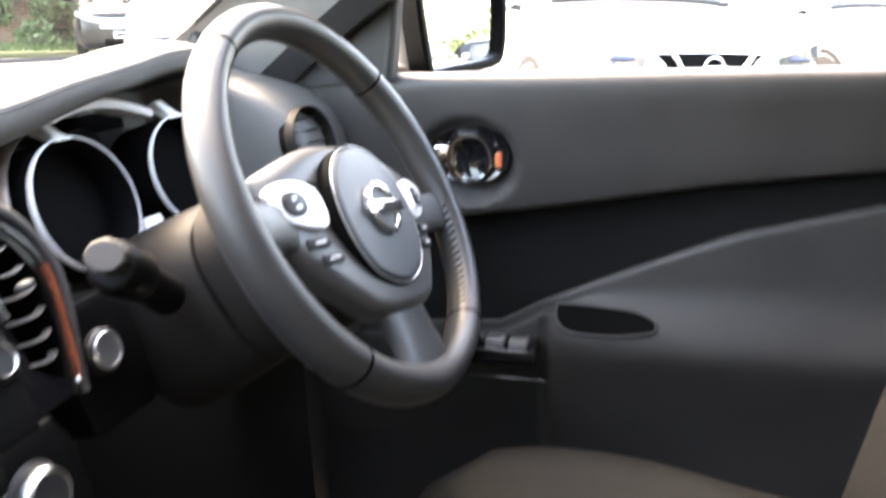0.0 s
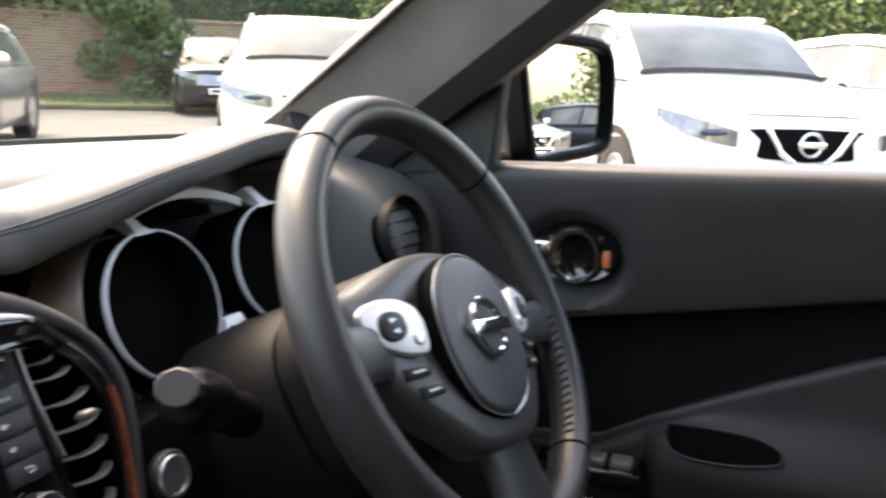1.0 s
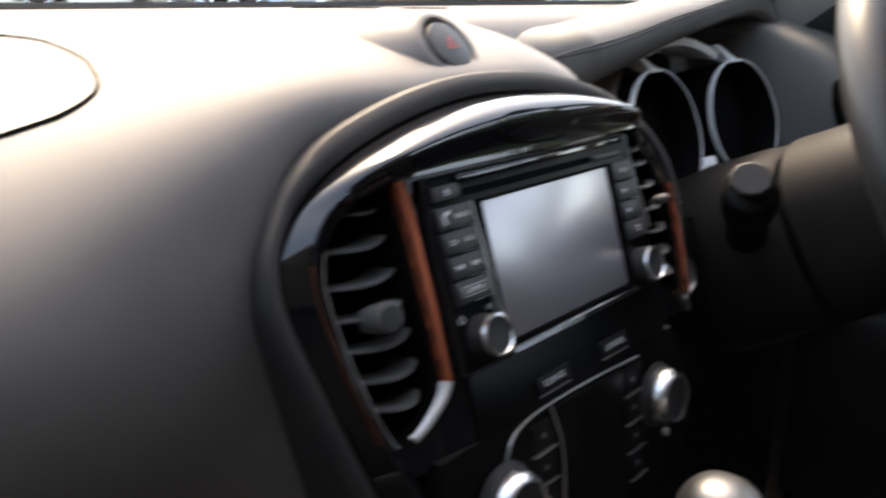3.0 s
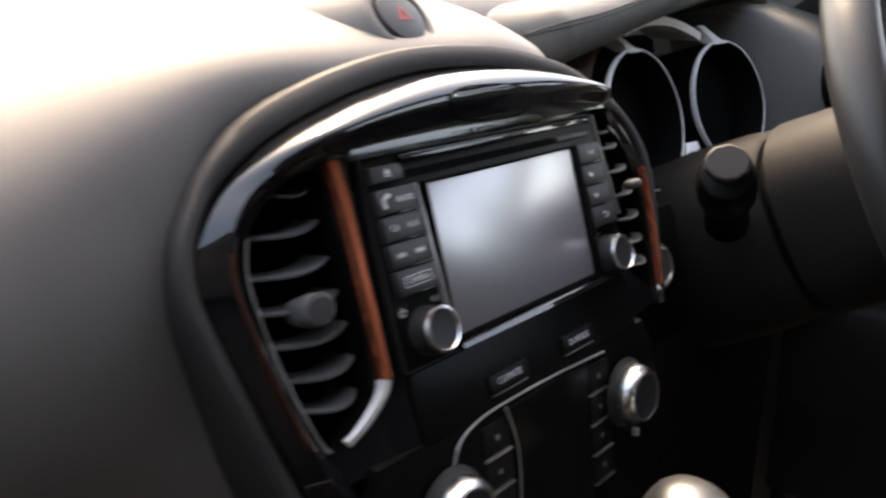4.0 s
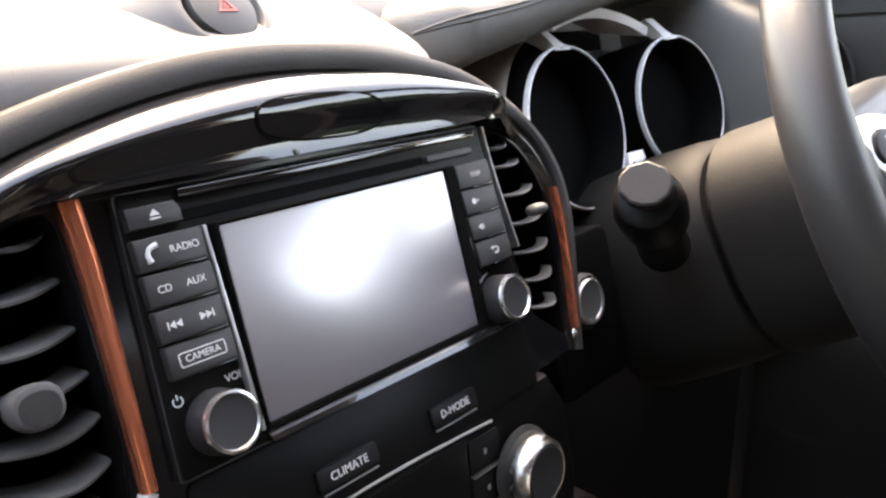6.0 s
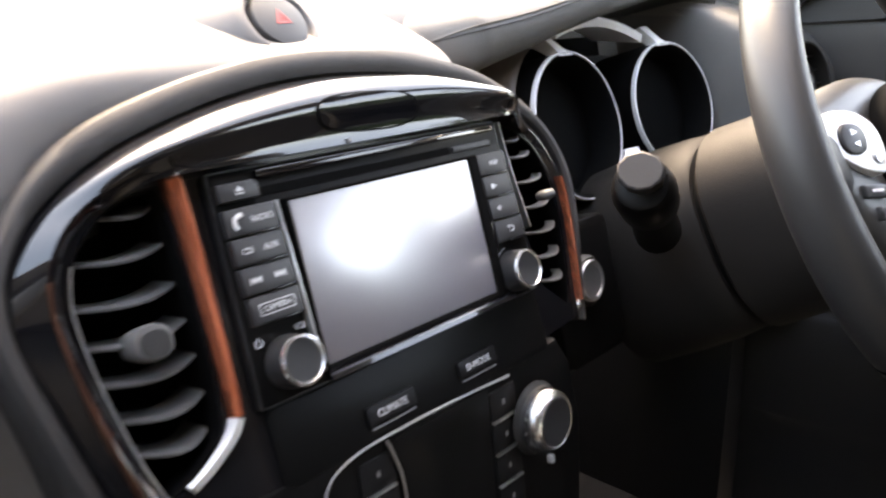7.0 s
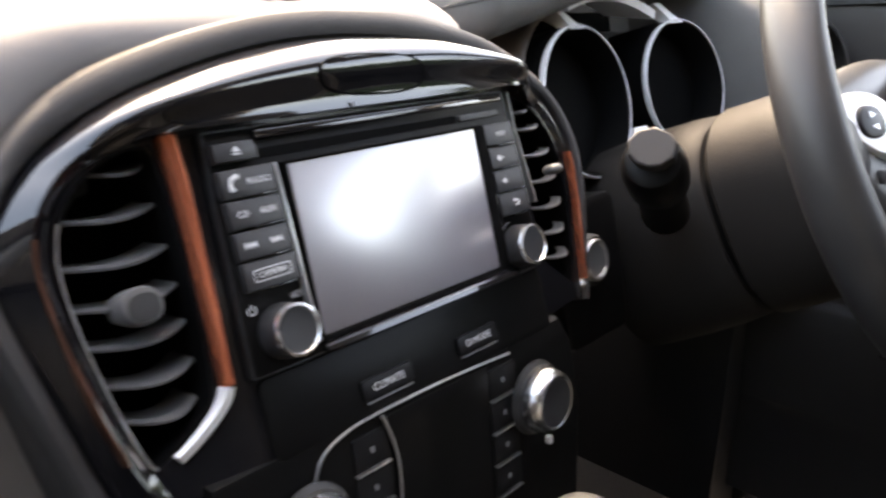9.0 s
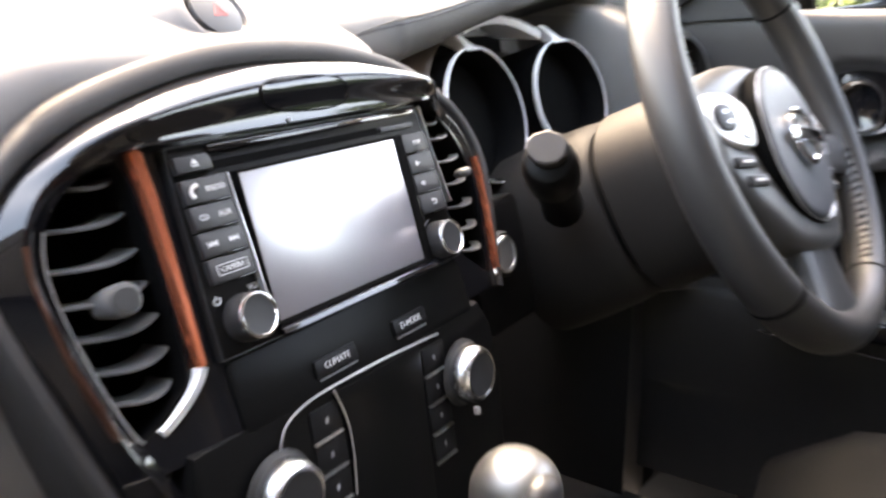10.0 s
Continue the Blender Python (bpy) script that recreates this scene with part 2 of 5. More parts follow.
def plate(outer, holes, y0, y1):
    """A flat plate with openings through it."""
    bm = bmesh.new()
    loops = []
    for loop in [outer] + holes:
        vs = [bm.verts.new((x, y0, v)) for x, v in loop]
        loops.append(vs)
        for i in range(len(vs)):
            bm.edges.new((vs[i], vs[(i + 1) % len(vs)]))
    bmesh.ops.triangle_fill(bm, use_beauty=True, use_dissolve=False, edges=bm.edges[:], normal=(0, -1, 0))
    for vs in loops:
        back = [bm.verts.new((v.co.x, y1, v.co.z)) for v in vs]
        for i in range(len(vs)):
            j = (i + 1) % len(vs)
            bm.faces.new((vs[i], vs[j], back[j], back[i]))
    return bm


def lathe(profile, n=32, centre=(0, 0, 0)):
    """Turns (radius, height) about an axis that points at the viewer (-y)."""
    rows = []
    for r, h in profile:
        r = max(r, 1e-5)
        rows.append([(centre[0] + r * math.cos(2 * math.pi * i / n), centre[1] - h, centre[2] + r * math.sin(2 * math.pi * i / n)) for i in range(n)])
    return loft(rows, round_v=True, caps=False)


def tube(path, r, n=10, closed=False, flat=1.0):
    """A round bar along a path; r is one radius or one for each point."""
    path = [Vector(p) for p in path]
    k = len(path)
    rs = [r] * k if not isinstance(r, (list, tuple)) else r
    rows, side = [], None
    for i, p in enumerate(path):
        if closed:
            d = (path[(i + 1) % k] - path[i - 1]).normalized()
        else:
            d = (path[min(i + 1, k - 1)] - path[max(i - 1, 0)]).normalized()
        if side is None:
            side = d.orthogonal().normalized() if abs(d.z) > 0.9 else d.cross(Vector((0, 0, 1))).normalized()
        side = (side - d * side.dot(d)).normalized()
        up = d.cross(side)
        rows.append([tuple(p + rs[i] * (math.cos(2 * math.pi * j / n) * side + flat * math.sin(2 * math.pi * j / n) * up)) for j in range(n)])
    return loft(rows, round_u=closed, round_v=True)


def rbox(x0, x1, y0, y1, z0, z1, b=0.003, seg=2):
    bm = bmesh.new()
    bmesh.ops.create_cube(bm, size=1.0)
    for v in bm.verts:
        v.co = Vector((x0 + (v.co.x + 0.5) * (x1 - x0), y0 + (v.co.y + 0.5) * (y1 - y0), z0 + (v.co.z + 0.5) * (z1 - z0)))
    if b:
        bmesh.ops.bevel(bm, geom=bm.edges[:], offset=b, segments=seg, profile=0.5, affect="EDGES", clamp_overlap=True)
    return bm


def blob(cx, cy, cz, a, b, c, nu=20, nv=12, power=2.0):
    rows = []
    e = 2 / power
    for i in range(nv + 1):
        t = -math.pi / 2 + math.pi * i / nv
        ct, st = max(math.cos(t), 1e-4), math.sin(t)
        ring = []
        for j in range(nu):
            u = 2 * math.pi * j / nu
            cu, su = math.cos(u), math.sin(u)
            ring.append((cx + a * ct ** e * math.copysign(abs(cu) ** e, cu), cy + b * ct ** e * math.copysign(abs(su) ** e, su),
                         cz + c * math.copysign(abs(st) ** e, st)))
        rows.append(ring)
    return loft(rows, round_v=True)


def lettering(name, text, size, x, y, v, mat, parent, label="", squeeze=1.0):
    """Raised print on a face that looks towards -y."""
    cu = bpy.data.curves.new(name, "FONT")
    cu.body, cu.size, cu.align_x, cu.align_y, cu.extrude = text, size, "CENTER", "CENTER", 0.00012
    tmp = new(name, cu)
    mesh = bpy.data.meshes.new_from_object(tmp.evaluated_get(bpy.context.evaluated_depsgraph_get()))
    bpy.data.objects.remove(tmp)
    mesh.materials.append(mat)
    ob = new(name, mesh)
    ob.parent = parent
    ob.matrix_basis = pose(x, y, v, 90, 0, 0) @ Matrix.Diagonal((squeeze, 1, 1, 1))
    if label:
        tagged(ob, label)
    return ob


def sm(a, b, x):
    t = min(1, max(0, (x - a) / (b - a)))
    return t * t * (3 - 2 * t)

# ---- the dashboard ----
STACK = pose(0, 0, 0.94, -20, 0, 0)      # the face of the centre stack: x to the right, z up its slope
WHEEL = pose(0.3803, -0.1487, 0.9615, -27.7, 0, -3.2)
CLIM = STACK @ pose(0, 0, -0.0875, 12, 0, 0)  # the climate panel stands more upright, below the screen


def cowl_y(x):
    return 0.50 - 0.27 * (abs(x) / 0.66) ** 2.2


CENTRE = [(0.30, 1.0785), (0.17, 1.0735), (0.098, 1.057), (0.062, 1.034), (0.053, 0.990), (0.040, 0.940), (0.022, 0.880), (0.010, 0.830), (0.06, 0.760), (0.14, 0.68)]
LEFT = [(0.30, 1.0785), (0.19, 1.062), (0.110, 1.032), (0.060, 0.996), (0.036, 0.958), (0.036, 0.915), (0.056, 0.868), (0.092, 0.820), (0.142, 0.755), (0.19, 0.68)]
GAUGE = [(0.30, 1.079), (0.235, 1.073), (0.205, 1.040), (0.190, 0.990), (0.160, 0.950), (0.120, 0.910), (0.090, 0.870), (0.105, 0.830), (0.17, 0.760), (0.23, 0.68)]
RIGHT = [(0.24, 1.077), (0.14, 1.066), (0.060, 1.040), (0.020, 1.008), (0.004, 0.970), (0.006, 0.920), (0.03, 0.870), (0.06, 0.820), (0.12, 0.750), (0.18, 0.68)]


def dash_profile(x):
    if x < 0:
        w = sm(0.10, 0.31, -x)
        prof = [tuple(np.array(a) * (1 - w) + np.array(b) * w) for a, b in zip(CENTRE, LEFT)]
        hollow = sm(0.08, 0.145, -x) * (1 - sm(0.185, 0.265, -x))       # the stack stands proud of the dash here
        prof = [(y + d * hollow, z) for (y, z), d in zip(prof, (0, 0, 0, 0, 0, 0.002, 0.007, 0.010, 0.008, 0))]
        far = sm(0.45, 0.75, -x)
        prof = [(y - 0.02 * far, z - 0.02 * far) for y, z in prof]
    elif x < 0.42:
        w = sm(0.120, 0.185, x)
        prof = [tuple(np.array(a) * (1 - w) + np.array(b) * w) for a, b in zip(CENTRE, GAUGE)]
        dip = sm(0.07, 0.135, x) * (1 - sm(0.155, 0.20, x))
        prof = [(y, z - d * dip) for (y, z), d in zip(prof, (0, 0.006, 0.010, 0.010, 0.004, 0, 0, 0, 0, 0))]
    else:
        w = sm(0.560, 0.594, x)
        prof = [tuple(np.array(a) * (1 - w) + np.array(b) * w) for a, b in zip(GAUGE, RIGHT)]
    well = 1 - sm(0.128, 0.158, abs(x))        # the stack and its ducts sit in a well
    prof = [(y + d * well, z) for (y, z), d in zip(prof, (0, 0, 0, 0, 0.02, 0.06, 0.07, 0.07, 0.04, 0))]
    c = cowl_y(x)
    head = [(c + 0.05, 1.02), (c, 1.077), (c - 0.03, 1.0815)]
    prof = [(min(y, c - 0.04 - 0.012 * i), z) for i, (y, z) in zip((9, 8, 7, 6, 5, 4, 3, 2, 1, 0)[::-1], prof)]
    return spline(head + prof, 4) + [(c + 0.04, 0.62)]


dashboard = thing("dashboard", "dark grey grained plastic dashboard under the windscreen", "dashboard")
xs = sorted(set([round(-0.74 + 0.02 * i, 3) for i in range(75)] + [0.17, 0.19, 0.21, 0.23, 0.53, 0.55, 0.565, 0.57, 0.575, 0.585, 0.59]))
part("dash_pad", loft([[(x, y, z) for y, z in dash_profile(x)] for x in xs], round_v=True), DASH, dashboard, angle=60)
pad_mesh = dashboard.children[0].data
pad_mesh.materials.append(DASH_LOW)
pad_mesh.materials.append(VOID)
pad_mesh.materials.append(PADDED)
for f in pad_mesh.polygons:               # knee panels are moulded in darker plastic; the dial recess's shade is painted deep black
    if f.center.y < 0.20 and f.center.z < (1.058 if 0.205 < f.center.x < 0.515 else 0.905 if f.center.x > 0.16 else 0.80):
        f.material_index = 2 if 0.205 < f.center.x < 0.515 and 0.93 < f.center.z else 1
    elif f.center.x > 0.515 and f.center.z < 1.052:
        f.material_index = 3


def on_dash(x, y):
    """Height of the dashboard's upper side."""
    pr = dash_profile(x)[:-1]
    best = [p for p in zip(pr, pr[1:]) if (p[0][0] - y) * (p[1][0] - y) <= 0]
    (y0, z0), (y1, z1) = best[0] if best else (pr[2], pr[3])
    return z0 + (z1 - z0) * ((y - y0) / (y1 - y0) if abs(y1 - y0) > 1e-6 else 0)


# defroster slot and the gap along the windscreen
rows = []
for i in range(25):
    t = i / 24
    x, h = 0.150 + 0.125 * t, 0.022 * math.sin(math.pi * t) ** 0.7 + 0.001
    y = 0.435 - 0.80 * (x - 0.150)
    rows.append([(x, y - h, on_dash(x, y - h) + 0.0015), (x, y + 0.006, on_dash(x, y) + 0.0015), (x, y + 0.006, on_dash(x, y) - 0.01), (x, y - h, on_dash(x, y - h) - 0.01)])
part("defroster_slot", loft(rows, round_v=True), VOID, dashboard, "black defroster slot")
part("cowl_seal", tube([(x, cowl_y(x) - 0.004, 1.0835) for x in [-0.66 + 0.04 * i for i in range(34)]], 0.006, 6), RUBBER, dashboard, "black rubber seal along the glass")
# the seam of the passenger's airbag cover
seam = spline([(-0.66, 0.097), (-0.42, 0.099), (-0.30, 0.101), (-0.260, 0.103), (-0.235, 0.105), (-0.217, 0.113), (-0.209, 0.129), (-0.207, 0.155), (-0.22, 0.20), (-0.28, 0.25), (-0.60, 0.27)], 8)
part("airbag_cover_seam", tube([(x, y, on_dash(x, y) + 0.0002) for x, y in seam], 0.0012, 6), VOID, dashboard, "dark seam of the passenger airbag cover")

# ---- the hazard switch on its pod ----
hazard = thing("hazard_switch", "round black hazard switch with a red triangle in a dash pod", "switch", pose(0.0015, 0.089, 1.0575, -38, 0, 4) @ Matrix.Scale(0.83, 4))
ridge = []
for i in range(13):
    t = i / 12
    r = 0.0285 * (1 - 0.35 * t)
    ridge.append([(r * math.cos(a) - 0.012 * t, 0.002 + 0.12 * t, r * math.sin(a) * (1 - 0.45 * t) - 0.026 * t + 0.055 * t * t) for a in [2 * math.pi * j / 24 for j in range(24)]])
part("pod", loft(ridge, round_v=True), DASH, hazard, "plastic fairing behind the switch")
part("collar", lathe([(0.062, -0.030), (0.050, -0.016), (0.040, -0.006), (0.0335, 0.0015), (0.0295, 0.0045), (0.0262, 0.0045), (0.0238, 0.0015), (0.0232, -0.004)], 40), DASH, hazard, "rounded mound round the switch")
part("button", lathe([(0.0226, -0.006), (0.0226, 0.0015), (0.0205, 0.0050), (0.014, 0.0063), (0.0, 0.0067)], 36), BUTTON, hazard, "glossy black round button")
tri = [(-0.0065, -0.0045), (0.0065, -0.0045), (0.0, 0.0068)]
part("triangle_mark", annulus(tri, inset(tri, 0.0014), -0.0070, -0.0055), REDPRINT, hazard, "red warning triangle outline")
part("triangle_mark", annulus(inset(tri, 0.0026), inset(tri, 0.0034), -0.0070, -0.0055), REDPRINT, hazard, "red inner triangle outline")

# ---- the centre stack ----
# the glossy arch: its outer edge and its inner edge, from the passenger's foot over the top to the driver's foot
OUTER = [(-0.148, -0.110), (-0.159, -0.0755), (-0.168, -0.037), (-0.1755, -0.0035), (-0.1785, 0.0155), (-0.1772, 0.030), (-0.1725, 0.043), (-0.160, 0.0588), (-0.143, 0.071), (-0.120, 0.0818), (-0.090, 0.091), (-0.060, 0.0977), (-0.030, 0.102), (0, 0.1035), (0.03, 0.1025), (0.06, 0.0998), (0.09, 0.0938), (0.120, 0.085), (0.146, 0.0715), (0.167, 0.055), (0.1785, 0.038), (0.184, 0.0185), (0.1825, -0.002), (0.1775, -0.022), (0.170, -0.045), (0.1630, -0.066), (0.1585, -0.0800)]
INNER = [(-0.132, -0.100), (-0.1455, -0.068), (-0.1535, -0.030), (-0.1574, -0.0023), (-0.1588, 0.017), (-0.1568, 0.0325), (-0.1515, 0.045), (-0.141, 0.0555), (-0.125, 0.0615), (-0.107, 0.0625), (-0.084, 0.0625), (-0.058, 0.0625), (-0.029, 0.0625), (0, 0.0625), (0.029, 0.0625), (0.058, 0.0625), (0.086, 0.0625), (0.110, 0.0625), (0.130, 0.0605), (0.152, 0.048), (0.164, 0.034), (0.1712, 0.0165), (0.1706, -0.002), (0.167, -0.022), (0.161, -0.043), (0.1555, -0.062), (0.1505, -0.0775)]
EDGE, RIM = spline(OUTER, 5), spline(INNER, 5)


def back_bow(x, v):
    """The face curves back towards its sides, and its foot leans back."""
    side = 0.012 * (x / 0.17) ** 2 if x > 0 else 0.017 * (-x / 0.157) ** 6
    return side + 0.25 * max(0.0, -0.08 - v)


def arch_depth(i, t):
    """Depth of the arch at its i-th section, t = 0 at the outer edge and 1 at the inner one."""
    (x, v), (xi, vi) = EDGE[i], RIM[i]
    crown = sm(0.055, 0.085, v)
    outer = (0.025 if x < 0 else 0.016) * (1 - crown) + 0.020 * crown + 0.25 * max(0.0, -0.08 - v)
    inner = (0.003 + back_bow(xi, vi)) * (1 - crown) - 0.0140 * crown
    bulge = (0.007 if x < 0 else 0.003) * (1 - crown)
    ease = t * (1 - crown) + (1 - (1 - t) ** 5.0) * crown
    peak = t / 0.62 if t < 0.62 else (1 - t) / 0.38
    return outer + (inner - outer) * ease - bulge * peak + 0.0060 * crown * sm(0.36, 0.92, t)


def crown_y(x, v):
    """Depth of the crown above the screen."""
    k = min(range(len(EDGE)), key=lambda i: abs(EDGE[i][0] - x) + (0 if EDGE[i][1] > 0.05 else 1))
    return arch_depth(k, min(1.0, max(0.0, (EDGE[k][1] - v) / (EDGE[k][1] - 0.0625))))


stack = thing("centre_stack", "piano black centre stack with a glossy arch round it", "centre stack", STACK)
rows = []
for i, ((x, v), (xi, vi)) in enumerate(zip(EDGE, RIM)):
    ring = [(x, arch_depth(i, 0) + 0.03, v)]
    ring += [(x + (xi - x) * t, arch_depth(i, t), v + (vi - v) * t) for t in (0, 0.015, 0.04, 0.08, 0.13, 0.19, 0.26, 0.33, 0.4, 0.47, 0.54, 0.61, 0.68, 0.75, 0.82, 0.89, 0.95, 1.0)]
    ring.append((xi, max(arch_depth(i, 1) + 0.012, 0.02), vi))
    rows.append(ring)
part("arch_trim", loft(rows, round_v=True), PIANO, stack, "glossy black lacquered arch", angle=50)
rows = []
for d, y in ((0.0002, 0.030), (0.0004, 0.0005), (0.0012, -0.0018), (0.0045, -0.0034), (0.0100, -0.0032), (0.0138, -0.0010), (0.0157, 0.0040), (0.0164, 0.012), (0.0166, 0.045)):
    ring = []
    for i, (x, v) in enumerate(EDGE):
        a, b = EDGE[max(i - 1, 0)], EDGE[min(i + 1, len(EDGE) - 1)]
        n = Vector((a[1] - b[1], b[0] - a[0])).normalized()
        k = d * (0.62 + 0.38 * sm(0.05, 0.085, v))
        ring.append((x + n.x * k, arch_depth(i, 0) + y, v + n.y * k))
    rows.append(ring)
part("surround", loft(rows), SURROUND, stack, "matt dark soft surround")


def vent_outline(s):
    if s < 0:
        return spline([(-0.1165, 0.0600), (-0.128, 0.0590), (-0.1405, 0.0525), (-0.1510, 0.0410), (-0.1558, 0.025), (-0.1565, 0.010), (-0.1552, -0.010), (-0.1522, -0.032), (-0.1485, -0.052), (-0.1452, -0.064)], 4) \
            + [(-0.1435, -0.0660)] + spline([(-0.1385, -0.0640), (-0.128, -0.0565), (-0.1190, -0.0490), (-0.1158, -0.0400), (-0.1138, -0.020), (-0.1130, 0.005), (-0.1130, 0.03), (-0.1140, 0.055)], 4)
    raw = spline([(0.1175, 0.0590), (0.134, 0.0570), (0.1530, 0.0450), (0.1635, 0.0300), (0.1690, 0.013), (0.1685, -0.005), (0.1650, -0.024), (0.1600, -0.043), (0.1520, -0.064)], 4) \
        + [(0.1490, -0.0670), (0.124, -0.048), (0.1230, -0.042), (0.1190, 0.01), (0.1165, 0.052)]
    return raw[::-1]


def bowed(bm, cuts):
    """Cuts a plate upright at some places and lets it follow the curve of the face."""
    for x in cuts:
        bmesh.ops.bisect_plane(bm, geom=bm.verts[:] + bm.edges[:] + bm.faces[:], plane_co=(x, 0, 0), plane_no=(1, 0, 0))
    for v in bm.verts:
        v.co.y += back_bow(v.co.x, 0.0)
    return bm


def slanted(loop):
    """The head unit's passenger edge leans outwards towards its foot."""
    return [(x + (0.055 * v - 0.0004 if x < -0.06 else 0.0), v) for x, v in loop]


UNIT = slanted(rrect(-0.0978, 0.1062, -0.0448, 0.0612, 0.002, 2))
FACE = [(x, v) for x, v in RIM if v > -0.086][::-1]
part("bezel", bowed(plate(FACE, [vent_outline(-1), vent_outline(1), UNIT], 0.003, 0.028), [-0.17 + 0.006 * i for i in range(58)]), BEZEL, stack, "piano black bezel")


def domed(loop, lift):
    """A closed skin over an outline on the crown, built of shrinking rings."""
    cx, cv = (sum(p[k] for p in loop) / len(loop) for k in (0, 1))
    rows = [[(x, crown_y(x, v) + 0.004, v) for x, v in loop]]
    for k, e in ((1.0, 0.0006), (0.985, 0.0), (0.9, 0.0), (0.7, 0.0), (0.45, 0.0), (0.2, 0.0), (0.02, 0.0)):
        rows.append([(cx + (x - cx) * k, crown_y(cx + (x - cx) * k, cv + (v - cv) * k) - lift + e, cv + (v - cv) * k) for x, v in loop])
    return loft(rows, round_v=True)


OVAL = [(0.0005 + x, v - 0.05 * x) for x, v in oval(0, 0.0765, 0.0345, 0.0098, 48, 2.8)]
part("sensor_cover", domed(inset(OVAL, 0.0008), 0.0010), PIANO, stack, "glossy oval cover")
part("sensor_joint", annulus(OVAL, inset(OVAL, 0.0007), -0.0008, 0.003, bow=crown_y), VOID, stack, "fine joint round the oval cover")
part("screw_cap", lathe([(0.0012, -0.004), (0.0012, 0.0012), (0.0, 0.0015)], 12, (-0.0165, crown_y(-0.0165, 0.0635), 0.0638)), GREYPRINT, stack, "tiny pale dot under the oval cover")
LINES = [
    (spline([(-0.1090, 0.0622), (-0.1084, 0.040), (-0.1090, 0.0125), (-0.1098, -0.015), (-0.1110, -0.0425)], 5), 0.0034, -0.0030, ORANGEMETAL, "metal strip coloured orange"),
    (spline([(0.1138, 0.0600), (0.1138, 0.045), (0.1145, 0.028), (0.1165, 0.010), (0.1185, -0.008)], 5), 0.0011, -0.0040, SATIN, "slim satin strip"),
    # brown reflection along the arch's crease, drawn in as a coloured strip
    (spline([(-0.1640, 0.0330), (-0.1658, 0.0180), (-0.1645, -0.0020), (-0.1615, -0.029), (-0.1560, -0.059)], 5), 0.0008, -0.0085, BROWNGLINT, "brown reflection painted as a slim strip"),
    (spline([(0.1742, 0.017), (0.1742, 0.004), (0.1715, -0.014), (0.1665, -0.034), (0.1600, -0.056), (0.1575, -0.0665)], 5), 0.0017, -0.0040, ORANGEMETAL, "metal strip coloured orange"),
]
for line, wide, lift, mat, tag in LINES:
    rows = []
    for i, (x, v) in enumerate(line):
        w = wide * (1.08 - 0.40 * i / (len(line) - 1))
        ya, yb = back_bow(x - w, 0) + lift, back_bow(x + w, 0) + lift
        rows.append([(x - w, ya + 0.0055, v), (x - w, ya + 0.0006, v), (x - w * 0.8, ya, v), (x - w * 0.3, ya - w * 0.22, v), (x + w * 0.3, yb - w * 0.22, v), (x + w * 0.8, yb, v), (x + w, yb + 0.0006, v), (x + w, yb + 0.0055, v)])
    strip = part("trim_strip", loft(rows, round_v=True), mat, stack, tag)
    if mat is ORANGEMETAL and line[0][0] > 0:
        part("strip_tip", blob(0.1585, 0.0125, -0.0705, 0.0030, 0.003, 0.0034, 14, 8), CHROME, strip, "chrome tip of the strip")
    elif mat is ORANGEMETAL:
        path = spline([(0.1112, -0.0432), (0.1135, -0.0478), (0.1185, -0.0530), (0.1270, -0.0595), (0.1360, -0.0650)], 5)
        tip = []
        for i, (x, v) in enumerate(path):
            q, p = path[min(i + 1, len(path) - 1)], path[max(i - 1, 0)]
            d = Vector((q[0] - p[0], q[1] - p[1])).normalized()
            n = Vector((-d.y, d.x)) * (0.0027 - 0.0003 * i / len(path))
            y = back_bow(-x, 0) - 0.0030 + 0.004 * i / len(path)
            tip.append([(-(x + n.x * k), y + e, v + n.y * k) for k, e in ((-1, 0.012), (-1, 0.0012), (-0.6, 0.0004), (0.6, -0.0004), (1, 0.0006), (1, 0.012))])
        part("strip_tip", loft(tip, round_v=True), SILVERPLASTIC, strip, "chrome tip of the strip")

